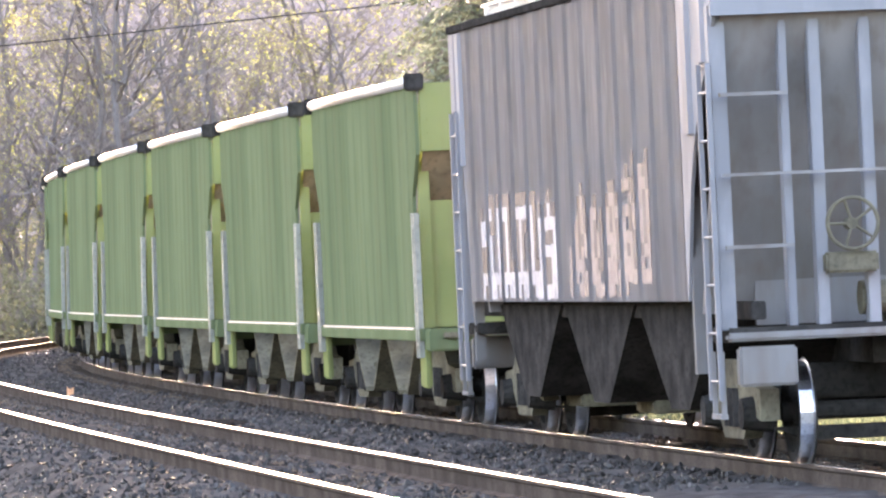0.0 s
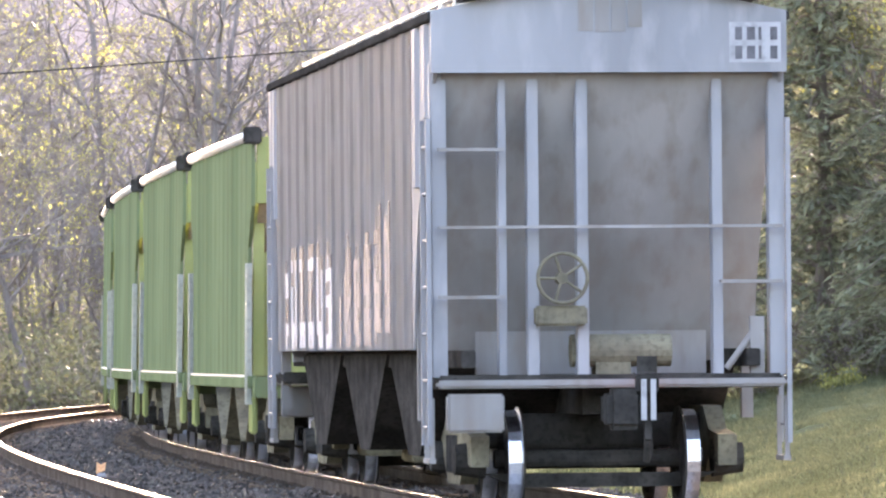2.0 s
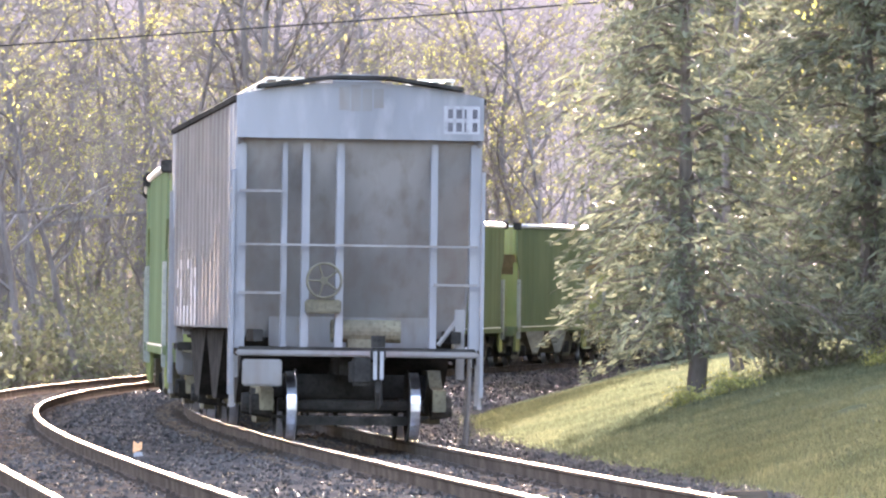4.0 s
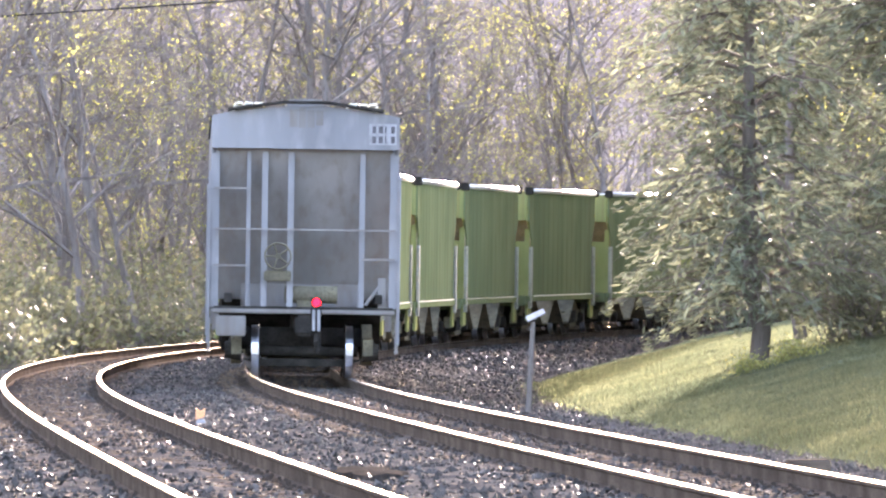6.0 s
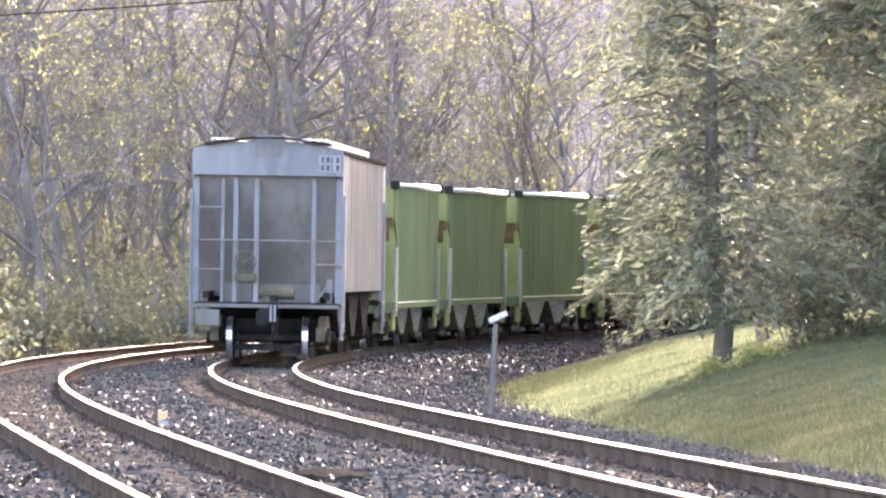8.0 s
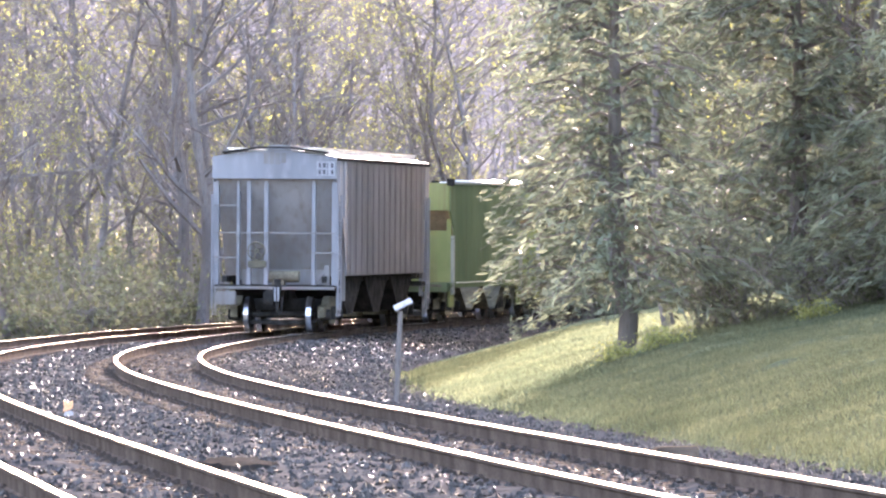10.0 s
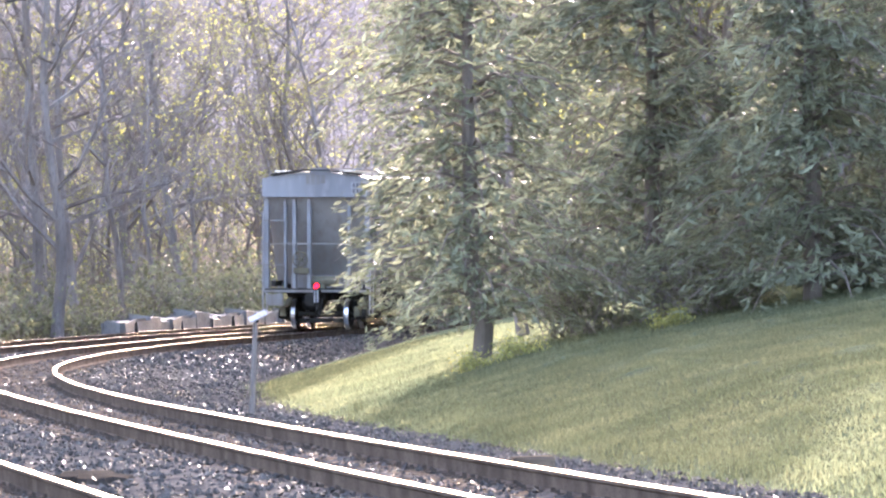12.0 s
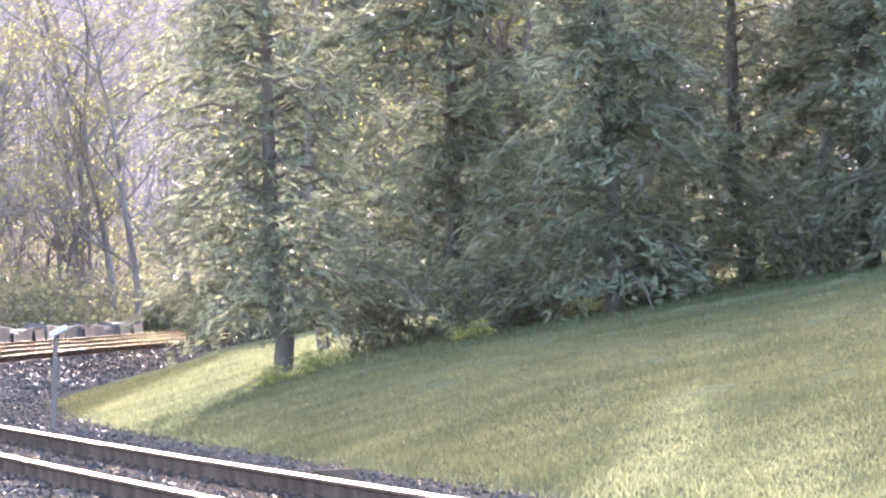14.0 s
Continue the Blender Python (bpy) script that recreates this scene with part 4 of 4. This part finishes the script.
def cable(a, b, sag, name="overhead_cable"):
    a, b = Vector(a), Vector(b)
    tb = Tubes()
    pts = [a.lerp(b, i / 24) - Vector((0, 0, sag * 4 * (i / 24) * (1 - i / 24))) for i in range(25)]
    tb.limb(pts, [0.02] * 25, 5)
    tagged(new(name, fast(name, tb.v, tb.f, M_UNDER)), "thin dark overhead cable before the woods", "cable", "overhead cables")


cable((-40, 152, 6.6), (34, 176, 11.5), 0.6)
cable((-40, 172, 12.5), (10, 182, 15.4), 0.5)
cable((-40, 172, 12.9), (10, 182, 15.8), 0.5)


# ---- grass, stones, ties ----
def grass():
    rng = np.random.default_rng(8)
    n = 400000
    s = rng.uniform(-72, 24, n)
    off = -4.9 - 12.8 * rng.random(n) ** 1.1 + rng.normal(0, 0.3, n)
    a = np.interp(s, PS, PT)
    x = np.interp(s, PS, PX) - off * np.cos(a)
    y = np.interp(s, PS, PY) + off * np.sin(a)
    z = np.maximum(ground_z(off), np.where(off > -5.2, bed_z(off), -9))
    h = rng.uniform(0.03, 0.065, n)
    edge = (off > -5.4) | ((y > 106) & (rng.random(n) < 0.3))
    h = np.where(edge, h * rng.uniform(1.0, 1.8, n), h)
    t = rng.uniform(0, 2 * np.pi, n)
    w = rng.uniform(0.01, 0.022, n)
    lx, ly = rng.normal(0, 0.03, n), rng.normal(0, 0.03, n)
    v = np.empty((n, 3, 3))
    v[:, 0] = np.stack([x - w * np.cos(t), y - w * np.sin(t), z - 0.02], 1)
    v[:, 1] = np.stack([x + w * np.cos(t), y + w * np.sin(t), z - 0.02], 1)
    v[:, 2] = np.stack([x + lx, y + ly, z + h], 1)
    f = np.arange(3 * n).reshape(n, 3)
    tagged(new("grass", fast("grass", v.reshape(-1, 3).tolist(), f.tolist(), M_BLADE)), "short sunlit lawn grass and weeds along the ballast", "grass", kind="stuff")


grass()


def stones():
    rng = np.random.default_rng(9)
    base = np.array([(1, 0, 0), (-1, 0, 0), (0, 1, 0), (0, -1, 0), (0, 0, 1), (0, 0, -1)], float)
    tri = np.array([(0, 2, 4), (2, 1, 4), (1, 3, 4), (3, 0, 4), (2, 0, 5), (1, 2, 5), (3, 1, 5), (0, 3, 5)])
    n = 78000
    s = np.where(rng.random(n) < 0.68, -84 + 120 * rng.random(n) ** 1.2, 34 + 80 * rng.random(n))
    off = rng.uniform(-5.1, 7.2, n)
    a = np.interp(s, PS, PT)
    c = np.stack([np.interp(s, PS, PX) - off * np.cos(a), np.interp(s, PS, PY) + off * np.sin(a), bed_z(off) + rng.uniform(-0.01, 0.022, n)], 1)
    for q in (-0.753, 0.753, TRACK_GAP - 0.753, TRACK_GAP + 0.753):
        c[np.abs(off - q) < 0.1, 2] -= 0.05
    size = rng.uniform(0.018, 0.042, n) * np.where(s > 34, 1.5, 1.0)
    d = base[None] * rng.uniform(0.6, 1.25, (n, 6, 1)) + rng.normal(0, 0.25, (n, 6, 3))
    v = c[:, None] + d * size[:, None, None]
    f = tri[None] + 6 * np.arange(n)[:, None, None]
    tagged(new("ballast_stones", fast("ballast_stones", v.reshape(-1, 3).tolist(), f.reshape(-1, 3).tolist(), M_STONE)), "loose angular grey ballast stones", "ballast stones", kind="stuff")


stones()


def ties():
    bm = bmesh.new()
    box(bm, -0.11, 0.11, -1.28, 1.28, -0.17, 0.0, 0.012)
    me = mesh_of("tie", bm, M_TIE)
    bm = bmesh.new()
    box(bm, -0.09, 0.09, -0.17, 0.17, -0.006, 0.012, 0.003)
    for x in (-0.05, 0.05):
        for y in (-0.1, 0.1):
            box(bm, x - 0.012, x + 0.012, y - 0.012, y + 0.012, 0.012, 0.04)
    plate = mesh_of("tie_plate", bm, M_RAILSIDE)
    rng = random.Random(6)
    for t, off, z in ((TRACK_1, 0.0, 0.0), (TRACK_2, TRACK_GAP, RISE)):
        for k in range(270):
            s = -84 + 0.53 * k
            a = float(np.interp(s, PS, PT))
            lean = math.atan2(cant(s), 1.506)
            ob = part("tie", me, None, t)
            m = Matrix.Translation(on_line(s, off + rng.gauss(0, 0.03), z + cant(s) / 2 - 0.177)) @ Matrix.Rotation(math.pi / 2 - a + rng.gauss(0, 0.012), 4, "Z") @ Matrix.Rotation(lean, 4, "X")
            ob.matrix_basis = m
            if 28 <= k < 170:
                for y in (-0.753, 0.753):
                    q = part("tie_plate", plate, None, ob)
                    q.location = (0, y, 0.004)


ties()


def mud_patch(x, y):
    rng = random.Random(12)
    n, verts = 28, [(0, 0, 0.06)]
    for k in range(n):
        a = 2 * math.pi * k / n
        r = rng.uniform(0.75, 1.15)
        verts.append((0.34 * r * math.cos(a), 1.6 * r * math.sin(a), 0.045 + rng.gauss(0, 0.008)))
    for k in range(n):
        u = verts[k + 1]
        verts.append((u[0] * 1.25, u[1] * 1.2, -0.08))
    faces = [(0, 1 + k, 1 + (k + 1) % n) for k in range(n)] + [(1 + k, 1 + n + k, 1 + n + (k + 1) % n, 1 + (k + 1) % n) for k in range(n)]
    ob = tagged(new("mud_patch", fast("mud_patch", verts, faces, M_MUD)), "dark fouled patch of mud on the ballast", "mud", kind="structure")
    ob.matrix_basis = Matrix.Translation((x, y, ground_at(x, y))) @ Matrix.Rotation(radians(5), 4, "Z")


mud_patch(-0.74, 61.4)

# ---- last call: what moves ----
S0, SPEED = -83.2, 13.135


def train_s(t):
    """Place of the hopper's trailing axle along the line."""
    return S0 + SPEED * t + 0.211 * max(0.0, t - 5.0)


def car_pose(mid, half):
    a, b = on_line(mid - half), on_line(mid + half)
    m = (a + b) / 2
    yaw = math.atan2(b.y - a.y, b.x - a.x)
    lean = math.atan2(cant(mid), 1.506)
    return Matrix.Translation((m.x, m.y, cant(mid) / 2 + 0.008)) @ Matrix.Rotation(yaw, 4, "Z") @ Matrix.Rotation(lean, 4, "X")


def motions():
    times = [k * 0.25 for k in range(57)]
    ax = HOP_AX - 0.89
    walk(HOPPER, [(t, car_pose(train_s(t) - ax + HOP_L / 2, HOP_L / 2 - HOP_AX)) for t in times])
    for i, g in enumerate(GREEN):
        walk(g, [(t, car_pose(train_s(t) + 17.56 + i * GR_P + GR_L / 2, GR_L / 2 - 1.3)) for t in times])
    rows = [k / 30 for k in range(0, 421)]
    for w in SPIN:
        x, y, z = w.location
        walk(w, [(t, pose(x, y, z, 0, math.degrees((train_s(t) - S0) / 0.42) % 360, 0)) for t in rows])
    # the marker's drum shows its lit side for a fifth of a second every second and a half
    loc = tuple(DRUM.location)
    beat = [(0.0, 180)]
    for t in (1.55, 3.05, 4.53, 6.03, 7.53, 9.06, 10.6, 12.1, 13.6):
        beat += [(t - 0.34, 180), (t - 0.27, 110), (t - 0.2, 40), (t - 0.14, 0), (t + 0.1, 0), (t + 0.16, -40), (t + 0.23, -110), (t + 0.3, -180)]
    beat.append((14.0, 180))
    walk(DRUM, [(t, pose(*loc, 0, 0, a)) for t, a in beat])


motions()
